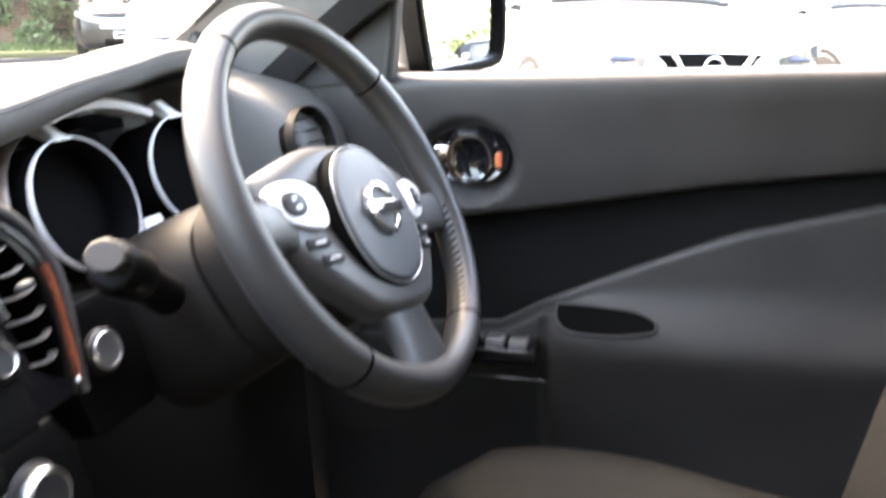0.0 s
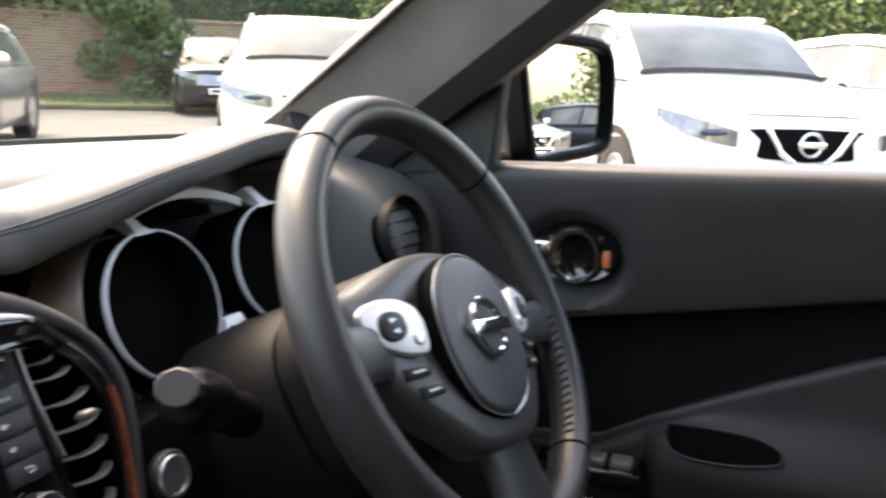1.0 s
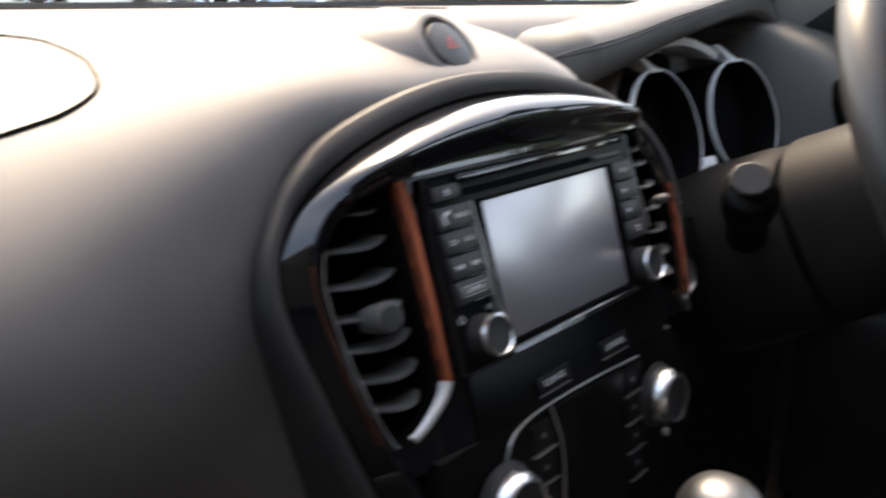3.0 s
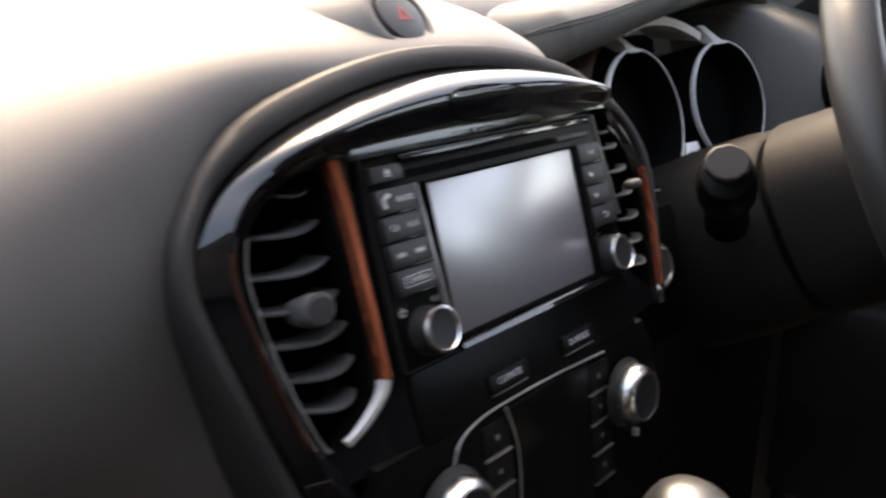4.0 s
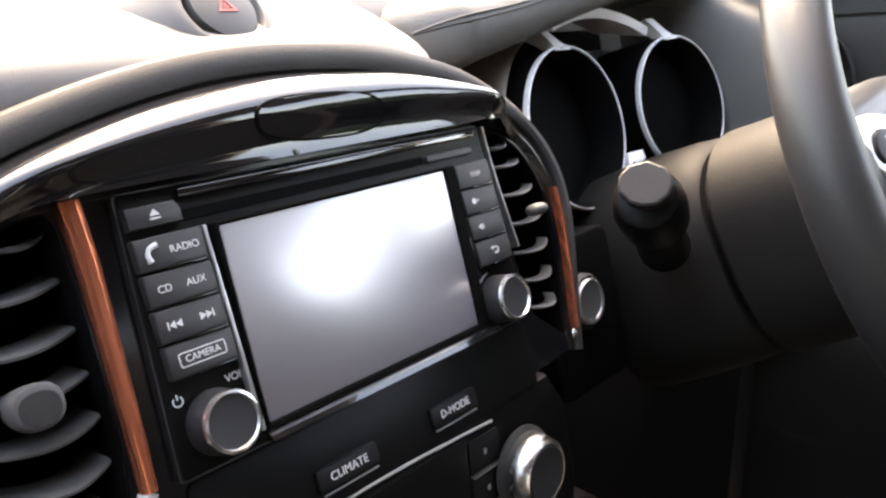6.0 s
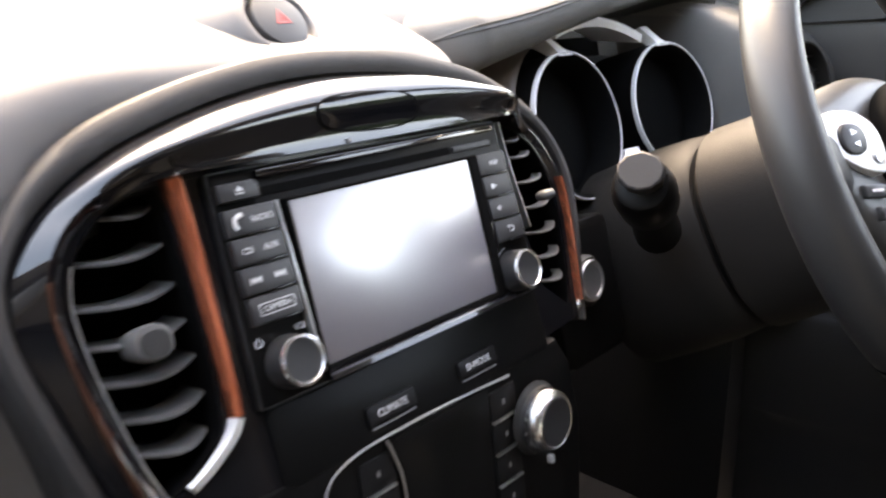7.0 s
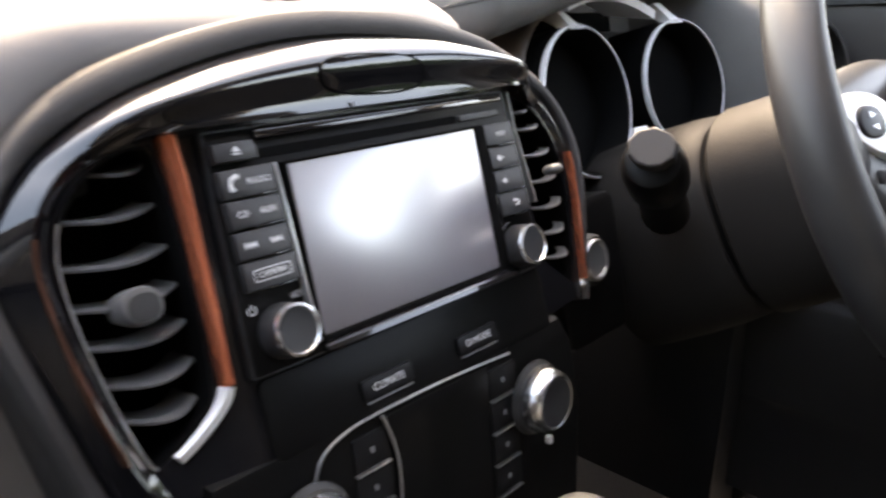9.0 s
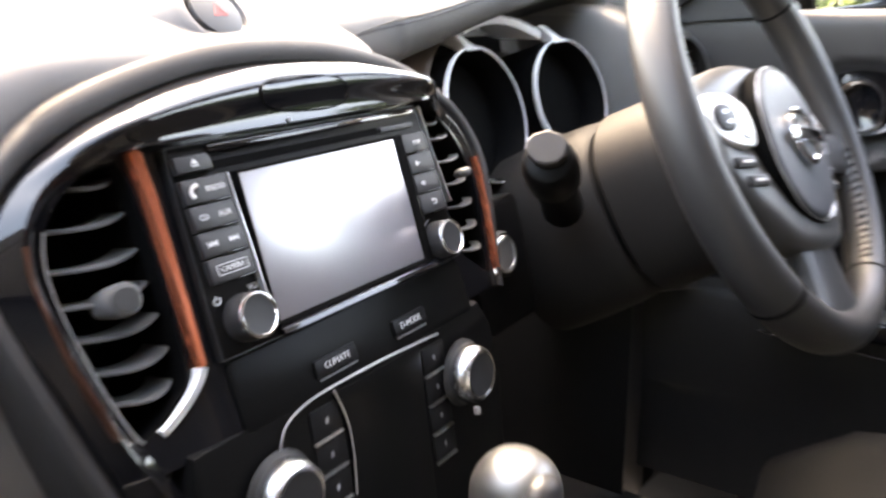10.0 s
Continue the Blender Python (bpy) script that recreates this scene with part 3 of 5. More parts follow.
# ---- air vents in the stack ----
def centre_vent(s):
    v = thing("air_vent", "black air vent with curved slats in the stack", "air vent", STACK, "dashboard vents")
    loop = vent_outline(s)
    # duct coloured darker than plastic, so the shade inside is already in it
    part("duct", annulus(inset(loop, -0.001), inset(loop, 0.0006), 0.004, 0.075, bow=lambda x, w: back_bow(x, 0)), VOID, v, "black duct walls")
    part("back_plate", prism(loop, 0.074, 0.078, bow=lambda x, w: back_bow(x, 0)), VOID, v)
    if s < 0:
        lim = [(0.0545, 0.1145, 0.1370), (0.0375, 0.1135, 0.1510), (0.0195, 0.1132, 0.1545), (0.0030, 0.1135, 0.1548), (-0.0130, 0.1140, 0.1535), (-0.0295, 0.1150, 0.1508), (-0.0450, 0.1185, 0.1480)]
    else:
        lim = [(0.0505, 0.118, 0.147), (0.0395, 0.118, 0.157), (0.0225, 0.119, 0.165), (0.0055, 0.120, 0.167), (-0.0115, 0.1215, 0.1655), (-0.0280, 0.123, 0.161), (-0.0440, 0.125, 0.156)]
    thin = 1.0 if s < 0 else 0.6
    for level, a, b in lim:
        rows = []
        for i in range(11):
            t = i / 10
            x = s * (a + (b - a) * t)
            front = (0.0105 + 0.55 * back_bow(x, 0) if s < 0 else 0.004 + 0.9 * back_bow(x, 0)) + 0.008 * (2 * t - 1) ** 2 - 0.004
            z = level - 0.0035 * math.sin(math.pi * t)
            blade = [(front + (0.020 if s < 0 else 0.008) * k, z + (0.0022 if s < 0 else 0.0006) * k + 0.0010 * thin * k * k) for k in (0, 0.08, 0.3, 0.6, 1.0)]
            rows.append([(x, front + 0.0004, z - 0.0011 * thin)] + [(x, y, w + 0.0009 * thin * (y > front)) for y, w in blade] + [(x, y, w - 0.0012) for y, w in blade[:1:-1]])
        part("slat", loft(rows, round_v=True), SLAT, v)
    if s < 0:
        part("thumb_knob", loft([[(-0.1365 + r * c, y, -0.0010 + 0.9 * r * q) for c, q in oval(0, 0, 1, 1, 28, 2.4)] for r, y in ((0.0070, 0.020), (0.0084, 0.010), (0.0088, 0.0035), (0.0080, 0.0012), (0.0060, 0.0006), (0.0001, 0.0014))], round_v=True), SLAT, v, "grey thumb knob")
        # the knob's front is turned from the light; a dark disc paints that
        part("knob_face", prism(oval(-0.1365, -0.0015, 0.0066, 0.0056, 24, 2.4), 0.0001, 0.002), BLACK, v, "dark disc for the shade on the knob's front")
    else:
        part("thumb_knob", blob(0.1420, 0.002, 0.0082, 0.0062, 0.006, 0.0034, 20, 10, 2.5), SLAT, v, "grey thumb knob")
    # highlight on the bezel's edge, added as a thin silver tube
    if s < 0:
        rim_line = [p for p in loop if p[0] < -0.1415 and p[1] < 0.040]
        part("vent_edge", tube([(x - 0.0003, back_bow(x, 0) + 0.0028, w) for x, w in rim_line], 0.0005, 6), SATIN, v, "vent edge highlight drawn as a silver thread")
    return v


centre_vent(-1)
centre_vent(1)

# ---- the head unit ----
unit = thing("head_unit", "black touch screen head unit with side buttons and knobs", "head unit", STACK)
part("faceplate", prism(inset(UNIT, 0.0006), -0.0015, 0.06, 0.001), SATINBLACK, unit, "black faceplate")
part("edge_line", annulus(UNIT, inset(UNIT, 0.0006), -0.0008, 0.004), BUTTON, unit, "fine dark edge")
PANEL_LEAN = pose(0.0, -0.0026, 0.0, 3.4, 0, 0)     # the display leans a little less than the fascia
part("screen", prism(rrect(-0.0607, 0.0665, -0.0370, 0.0418, 0.001, 2), -0.0022, 0.004, 0.0004), SCREEN, unit, "switched-off grey touch screen", PANEL_LEAN)
part("screen_frame", annulus(rrect(-0.0625, 0.0745, -0.0400, 0.0435, 0.001, 2), rrect(-0.0610, 0.0668, -0.0373, 0.0421, 0.001, 2), -0.0030, 0.004, 0.0006), VOID, unit, "", PANEL_LEAN)
part("disc_slot", prism(rrect(-0.0715, 0.0600, 0.0470, 0.0510, 0.0015, 2), -0.0020, 0.004), VOID, unit, "dark disc slot")
part("upper_lip", prism(rrect(-0.0715, 0.100, 0.0550, 0.0590, 0.0012, 2), -0.0042, 0.004, 0.0008), PIANO, unit)
part("card_slot", prism(rrect(0.062, 0.096, 0.0470, 0.0505, 0.001, 2), -0.0030, 0.004, 0.0006), BUTTON, unit)
part("lower_lip", loft([[(x, -0.0022, -0.0392), (x, -0.0060, -0.0415), (x, -0.0066, -0.0438), (x, 0.004, -0.0440), (x, 0.004, -0.0392)] for x in (-0.0635, 0.0, 0.040, 0.078)], round_v=True), PIANO, unit, "glossy sloping ledge")
BTN_L = [(0.0310, 0.0440), (0.0178, 0.0308), (0.0046, 0.0176), (-0.0088, 0.0044)]
BTN_R = [(0.0296, 0.0428), (0.0162, 0.0294), (0.0028, 0.0160), (-0.0110, 0.0026)]
LEFT_PRINT = [[("phone", -0.0880), ("RADIO", -0.0756)], [("CD", -0.0876), ("AUX", -0.0750)], [("back", -0.0874), ("next", -0.0750)], [("CAMERA", -0.0806)]]
RIGHT_PRINT = [[("MAP", 0.0905)], [("sun", 0.0845), ("bar", 0.0965)], [("mute", 0.0845), ("bar", 0.0965)], [("return", 0.0905)]]


def arrow(x, v, w, h, flip=1):
    return [(x - flip * w / 2, v - h / 2), (x + flip * w / 2, v), (x - flip * w / 2, v + h / 2)][::1 if flip > 0 else -1]


def key_mark(word, x, v, parent):
    y = -0.0056
    if word == "phone":
        path = spline([(x + 0.0020, y, v + 0.0030), (x - 0.0010, y, v + 0.0020), (x - 0.0022, y, v - 0.0004), (x - 0.0016, y, v - 0.0030)], 4)
        part("phone_mark", tube(path, [0.0009 + 0.0004 * abs(2 * i / (len(path) - 1) - 1) for i in range(len(path))], 6), PRINT, parent, "white handset mark")
    elif word in ("next", "back"):
        f = 1 if word == "next" else -1
        for k in (-1, 0):
            part("arrow_mark", prism(arrow(x + 0.0014 * f + 0.0026 * k * f, v, 0.0026, 0.0030, f), y, y + 0.0006), PRINT, parent)
        part("arrow_mark", prism(rrect(x + 0.0030 * f - 0.0003, x + 0.0030 * f + 0.0003, v - 0.0015, v + 0.0015, 0.0001, 1), y, y + 0.0006), PRINT, parent)
    elif word == "bar":
        part("print_bar", prism(rrect(x - 0.0030, x + 0.0030, v - 0.0010, v + 0.0010, 0.0003, 1), y + 0.0003, y + 0.0008), GREYPRINT, parent)
    elif word == "sun":
        part("sun_mark", prism(oval(x, v, 0.0016, 0.0016, 12), y, y + 0.0006), PRINT, parent)
        part("print_bar", prism(rrect(x + 0.0022, x + 0.0034, v - 0.0005, v + 0.0005, 0.0002, 1), y, y + 0.0006), PRINT, parent)
    elif word == "mute":
        part("speaker_mark", prism(arrow(x - 0.0005, v, 0.0030, 0.0036, -1), y, y + 0.0006), PRINT, parent)
        part("print_bar", prism(rrect(x + 0.0016, x + 0.0022, v - 0.0012, v + 0.0012, 0.0002, 1), y, y + 0.0006), PRINT, parent)
    elif word == "return":
        path = spline([(x - 0.0018, y, v + 0.0014), (x + 0.0010, y, v + 0.0014), (x + 0.0022, y, v), (x + 0.0010, y, v - 0.0014), (x - 0.0014, y, v - 0.0014)], 4)
        part("return_mark", tube(path, 0.00045, 6), PRINT, parent, "white return arrow")
        part("arrow_mark", prism(arrow(x - 0.0022, v + 0.0014, 0.0018, 0.0024, -1), y, y + 0.0006), PRINT, parent)
    else:
        lettering("lettering", word, 0.0039 if word != "CAMERA" else 0.0037, x, y - 0.0001, v, PRINT, parent)
        if word == "CAMERA":
            box = rrect(x - 0.0096, x + 0.0096, v - 0.0027, v + 0.0027, 0.0008, 2)
            part("print_outline", annulus(box, inset(box, 0.0004), y - 0.0001, y + 0.001), PRINT, parent)


for s, xa, xb, rows_v, prints in ((-1, -0.0945, -0.0668, BTN_L, LEFT_PRINT), (1, 0.0768, 0.1030, BTN_R, RIGHT_PRINT)):
    for (v0, v1), marks in zip(rows_v, prints):
        b = part("button", prism(rrect(xa, xb, v0 + 0.0005, v1 - 0.0004, 0.0009, 2), -0.0055, 0.002, 0.0008), BUTTON, unit)
        for word, x in marks:
            key_mark(word, x, (v0 + v1) / 2, b)
        part("ledge", prism(rrect(xa + 0.010, xb - 0.001, v0 - 0.0001, v0 + 0.0007, 0.0002, 1), -0.0060, 0.0, 0.0002), PIANO, b)
    inner = xb + 0.0008 if s < 0 else xa - 0.0026
    part("side_rail", prism(rrect(inner, inner + 0.0018, -0.0385 if s < 0 else -0.0160, 0.0436, 0.0006, 1), -0.0050, 0.002, 0.0005), SATIN if s < 0 else PIANO, unit, "slim upright rail")
ej = part("eject_button", prism([(-0.0940, 0.0470), (-0.0728, 0.0470), (-0.0728, 0.0520), (-0.0745, 0.0550), (-0.0940, 0.0550)], -0.0058, 0.002, 0.0008), BUTTON, unit, "black eject button")
part("eject_mark", prism([(-0.0855, 0.0508), (-0.0815, 0.0508), (-0.0835, 0.0532)], -0.0063, -0.0055), PRINT, ej)
part("eject_mark", prism(rrect(-0.0855, -0.0815, 0.0494, 0.0501, 0.0001, 1), -0.0063, -0.0055), PRINT, ej)
for x, v in ((-0.0812, -0.0284), (0.0862, -0.0294)):
    k = part("knob", lathe([(0.0124, 0.0), (0.0124, 0.004), (0.0118, 0.010), (0.0112, 0.0128)], 40, (x, 0, v)), BUTTON, unit, "round black control knob")
    part("knob_ring", lathe([(0.0112, 0.0118), (0.0119, 0.0132), (0.0115, 0.0146), (0.0104, 0.0150), (0.0097, 0.0138)], 40, (x, 0, v)), KNOBRING, k, "bright chrome ring")
    part("knob_cap", lathe([(0.0100, 0.0120), (0.0098, 0.0139), (0.006, 0.0136), (0, 0.0135)], 36, (x, 0, v)), BUTTON, k)
lettering("lettering", "VOL", 0.0042, -0.0692, -0.0017, -0.0150, PRINT, unit)
path = [(-0.0935 + 0.0019 * math.sin(a), -0.002, -0.0160 + 0.0019 * math.cos(a)) for a in [radians(45 + 270 * i / 16) for i in range(17)]]
part("power_mark", tube(path, 0.0003, 6), PRINT, unit, "white power symbol")
part("power_mark", tube([(-0.0935, -0.002, -0.0155), (-0.0935, -0.002, -0.0135)], 0.0003, 6), PRINT, unit)
part("scroll_mark", tube([(0.0862 + 0.0150 * math.cos(a), -0.002, -0.0294 + 0.0150 * math.sin(a)) for a in [radians(100 + 40 * i / 8) for i in range(9)]], 0.0004, 6), GREYPRINT, unit)

# ---- the climate panel under it ----
climate = thing("climate_panel", "black climate control panel with two silver-rimmed knobs", "control panel", CLIM)
FOOT = [(-0.130, 0.0065), (-0.134, -0.012), (-0.134, -0.055), (-0.126, -0.104), (-0.117, -0.166), (0.117, -0.166), (0.126, -0.104), (0.132, -0.055), (0.126, -0.012), (0.114, 0.0065)]
part("panel", prism(FOOT, 0.0035, 0.02, 0.003), SATINBLACK, climate, "gloss black lower panel")
upper = thing("mode_buttons", "two black oblong buttons under the screen", "buttons", STACK)
part("backing", prism(rrect(-0.098, 0.105, -0.0835, -0.046, 0.004, 2), 0.0022, 0.02, 0.001), SATINBLACK, upper)
for x0, x1, word in ((-0.0460, -0.0125, "CLIMATE"), (0.0222, 0.0545, "D-MODE")):
    b = part("mode_button", prism(rrect(x0, x1, -0.0750, -0.0650, 0.0014, 2), 0.0002, 0.006, 0.0006), PANELKEY, upper, "black oblong mode button")
    lettering("lettering", word, 0.0052, (x0 + x1) / 2, 0.0000, -0.0700, PRINT, b)
    part("light_bar", prism(rrect(x0 + 0.002, x1 - 0.001, -0.0768, -0.0761, 0.0002, 1), 0.0012, 0.005), GREYPRINT, b)
rim = spline([(-0.084, -0.020), (-0.0765, -0.0035), (-0.0625, 0.0030), (-0.0410, 0.0050), (0.008, 0.0043), (0.0614, 0.0010)], 6)
part("upper_edge", tube([(x, 0.0020, v) for x, v in rim], 0.0008, 6), SATIN, climate, "fine silver edge line")
part("display", prism(spline([(-0.0385, -0.132), (-0.0355, -0.078), (-0.0325, -0.042), (-0.0330, -0.018), (-0.0388, 0.001)][::-1], 4) + [(0.036, -0.132)] + spline([(0.036, -0.132), (0.0375, -0.055), (0.041, 0.001)], 4)[1:], 0.001, 0.008, 0.0008), SATINBLACK, climate, "dark unlit display")
arc = spline([(-0.0385, 0.0030), (-0.0322, -0.0171), (-0.0312, -0.0373), (-0.0340, -0.062)], 5)
part("display_edge", tube([(x, 0.0012, v) for x, v in arc], 0.0008, 6), SATIN, climate)
for s in (-1, 1):
    kx, kv = s * 0.0840 - 0.004, -0.0325
    for i in range(4):
        v = -0.0120 - 0.0200 * i - (0.001 if s > 0 else 0)
        xa, xb = (0.0425, 0.066) if s > 0 else (-0.058, -0.0345)
        b = part("side_button", prism(rrect(xa, xb, v - 0.0085, v + 0.0090, 0.001, 1), 0.0022, 0.006, 0.0006), PANELKEY, climate)
        part("light_bar", prism(rrect(xa + 0.001, xb - 0.001, v - 0.0100, v - 0.0092, 0.0001, 1), 0.0012, 0.004), SATIN, b)
        part("print_bar", prism(rrect((xa + xb) / 2 - 0.001, (xa + xb) / 2 + 0.001, v - 0.001, v + 0.002, 0.0003, 1), 0.0019, 0.003), GREYPRINT, b)
    k = part("knob", lathe([(0.0225, 0.0), (0.0225, 0.001), (0.0200, 0.003), (0.0190, 0.010)], 40, (kx, 0, kv)), BLACK, climate, "black knob body")
    part("knob_ring", lathe([(0.0180, 0.0), (0.0196, 0.005), (0.0194, 0.009), (0.0178, 0.0142), (0.0158, 0.0160), (0.0145, 0.0155), (0.0142, 0.0140)], 44, (kx, 0, kv)), KNOBRING, k, "wide bright silver ring")
    part("knob_cap", lathe([(0.0144, 0.0140), (0.0142, 0.0160), (0.010, 0.0152), (0, 0.0150)], 36, (kx, 0, kv)), BUTTON, k)
    part("pointer", prism(rrect(kx + 0.012, kx + 0.0155, -0.0690, -0.0640, 0.0004, 1), 0.0, 0.006), PRINT, climate)

# ---- gear lever and tunnel console ----
lever = thing("gear_lever", "gear lever with a round satin silver knob", "gear lever", pose(0.020, -0.110, 0.797))
part("knob", blob(0, 0, -0.006, 0.0255, 0.0265, 0.029, 28, 16, 2.3), GEARSILVER, lever, "round satin silver knob")
part("knob_cap", blob(-0.006, -0.020, 0.002, 0.0150, 0.0100, 0.0150, 24, 10, 2.2), BUTTON, lever, "dark badge plate on the knob")
part("stem", tube([(0, 0, -0.03), (0, 0.008, -0.10), (0, 0.015, -0.16)], [0.013, 0.011, 0.012], 14), CHROME, lever)
part("boot", loft([[(r * c, 0.013 + r * q, z) for c, q in oval(0, 0, 1, 1, 20, 3)] for z, r in ((-0.08, 0.014), (-0.10, 0.022), (-0.115, 0.030), (-0.13, 0.036), (-0.15, 0.046), (-0.17, 0.056))], round_v=True), BLACK, lever, "black gaiter")
console = thing("tunnel_console", "low black console between the seats", "console")
part("tunnel", loft([[(x * w, y, z0 + (z1 - z0) * q) for x, q in ((-1, 0), (-1, 0.9), (-0.85, 1), (0.85, 1), (1, 0.9), (1, 0))] for y, w, z0, z1 in ((0.06, 0.115, 0.33, 0.72), (-0.03, 0.11, 0.33, 0.68), (-0.10, 0.10, 0.33, 0.645), (-0.25, 0.095, 0.33, 0.63), (-0.60, 0.095, 0.33, 0.62), (-0.90, 0.09, 0.33, 0.62))], round_v=True), BLACK, console)
part("top_plate", rbox(-0.075, 0.075, -0.28, -0.05, 0.640, 0.650, 0.004), PIANO, console)

# ---- start button ----
start = thing("start_button", "round silver-rimmed engine start button", "button", pose(0.234, 0.026, 0.858, -14, 0, 0) @ Matrix.Scale(0.86, 4))
part("bezel", lathe([(0.0235, -0.012), (0.0235, 0.001), (0.021, 0.004), (0.0185, 0.002)], 36), BLACK, start)
part("rim", lathe([(0.0190, 0.0), (0.0190, 0.005), (0.0175, 0.0065), (0.0150, 0.006), (0.0145, 0.0045)], 36), SATIN, start, "satin silver rim")
part("cap", lathe([(0.0148, 0.0), (0.0147, 0.0052), (0.010, 0.0046), (0, 0.0044)], 32), SATIN, start)
part("panel", prism(rrect(-0.045, 0.055, -0.075, 0.055, 0.012, 4), 0.004, 0.07, 0.004), SATINBLACK, start, "black switch panel")

# ---- instrument cluster ----
cluster = thing("instrument_cluster", "two dark round dials with thin silver rings", "instruments", pose(0.3985, 0.092, 0.9625, -17, 0, 0) @ Matrix.Scale(1.027, 4))
part("housing", prism(rrect(-0.150, 0.155, -0.085, 0.070, 0.05, 6), 0.070, 0.085, 0.004), BLACK, cluster, "black cluster housing")
for x, yaw in ((-0.0765, 0), (0.098, -8)):
    pod = part("pod", lathe([(0.0655, -0.075), (0.0650, -0.020), (0.0635, -0.002), (0.0615, 0.001), (0.0590, -0.002), (0.0570, -0.03), (0.0550, -0.060)], 56), VOID, cluster, "deep black dial pod", pose(x, 0, 0, 0, 0, yaw))
    part("ring", lathe([(0.0638, -0.003), (0.0637, 0.0006), (0.0633, 0.0018), (0.0625, 0.0019), (0.0620, -0.001)], 56), SILVERPLASTIC, pod, "satin silver ring")
    part("dial", lathe([(0.0580, -0.030), (0.0, -0.030)], 40), VOID, pod, "unlit black dial")
    lug = []
    for i in range(7):
        t = i / 6
        w = 0.0058 + 0.006 * max(0, 0.35 - t) ** 1.0 * 2
        lug.append([(-w, -0.002 + 0.020 * t, 0.0600 + 0.024 * t), (w, -0.002 + 0.020 * t, 0.0600 + 0.024 * t), (w, 0.008 + 0.028 * t, 0.0605 + 0.020 * t), (-w, 0.008 + 0.028 * t, 0.0605 + 0.020 * t)])
    part("strut", loft(lug, round_v=True), SILVERPLASTIC, pod, "silver strut above the ring")
visor = []
for i in range(15):
    t = i / 14
    x = -0.078 + 0.142 * t
    z = 0.078 + 0.017 * math.sin(math.pi * (0.10 + 0.80 * t)) ** 0.8 - 0.010 * t * t
    visor.append([(x, 0.004, z - 0.009), (x, 0.001, z - 0.002), (x, 0.010, z + 0.003), (x, 0.056, z + 0.016), (x, 0.056, z + 0.008), (x, 0.014, z - 0.006)])
part("visor", loft(visor, round_v=True), SILVERPLASTIC, cluster, "silver visor over the centre display")
part("centre_display", prism(spline([(-0.006, -0.02), (0.026, -0.02), (0.029, 0.03), (0.034, 0.062), (0.010, 0.075), (-0.030, 0.062), (-0.012, 0.03)], 4, True), 0.050, 0.07, 0.004), DIAL, cluster, "dark centre display")
part("bridge", prism([(-0.020, -0.052), (0.020, -0.052), (0.012, -0.030), (-0.012, -0.030)], 0.000, 0.012, 0.002), SILVERPLASTIC, cluster, "silver bridge between the rings")
cowl = []
for i in range(25):
    a = radians(105 + 125 * i / 24)
    cowl.append([(-0.076 + q * math.cos(a), y, q * math.sin(a)) for q, y in ((0.0700, 0.050), (0.0775, 0.010), (0.0800, 0.006), (0.0825, 0.010), (0.0840, 0.060))])
part("cowl", loft(cowl, round_v=True), SHELL, cluster, "brown-black shell beside the dial")
for x in (-0.009, 0.009):
    part("bridge_hole", lathe([(0.0042, 0.001), (0.0, 0.001)], 16, (x, 0.0, -0.042)), VOID, cluster)

# ---- padded hood over the dials ----
hood = thing("instrument_hood", "padded dark vinyl hood with double stitching over the dials", "hood")
PATH_H = spline([(0.1825, 0.146, 1.036), (0.186, 0.145, 1.037), (0.194, 0.145, 1.039), (0.210, 0.146, 1.042), (0.262, 0.146, 1.050), (0.34, 0.144, 1.065), (0.42, 0.146, 1.076), (0.50, 0.150, 1.086), (0.57, 0.155, 1.086), (0.630, 0.165, 1.070), (0.66, 0.170, 1.045)], 5)
rows, stitch_a, stitch_b = [], [], []
for i, (x, y, z) in enumerate(PATH_H):
    t = i / (len(PATH_H) - 1)
    end = max(0.12, min(1, max(0.0, x - 0.1822) / 0.020) ** 0.42)
    a, b = 0.046 * end, (0.0345 - 0.0185 * min(1, t * 1.8)) * end
    ring = []
    for j in range(24):
        u = 2 * math.pi * j / 24
        c, s = math.cos(u), math.sin(u)
        yy = a * math.copysign(abs(c) ** 0.8, c)
        zz = b * math.copysign(abs(s) ** 0.8, s) - 0.10 * max(0, -yy) ** 1.4 + (-0.004 if s < 0 else 0)
        ring.append((x, y + yy, z + zz))
    rows.append(ring)
    for store, u in ((stitch_a, radians(157)), (stitch_b, radians(166))):
        c, s = math.cos(u), math.sin(u)
        yy = a * math.copysign(abs(c) ** 0.8, c)
        store.append((x, y + yy, z + b * abs(s) ** 0.8 - 0.10 * max(0, -yy) ** 1.4 + 0.0004))
part("pad", loft(rows, round_v=True), PADDED, hood)
part("stitching", tube(stitch_a, 0.0009, 6), STITCH, hood, "fine stitched seam")
part("stitching", tube(stitch_b, 0.0006, 6), BLACK, hood, "second stitched seam")
under = []
for i in range(0, len(PATH_H), 2):
    x, y, z = PATH_H[i]
    under.append([(x, 0.125, z - 0.016), (x, 0.22, z - 0.004), (x, 0.22, z - 0.045), (x, 0.17, z - 0.030)])
part("underside", loft(under, round_v=True), BLACK, hood, "black underside of the hood")

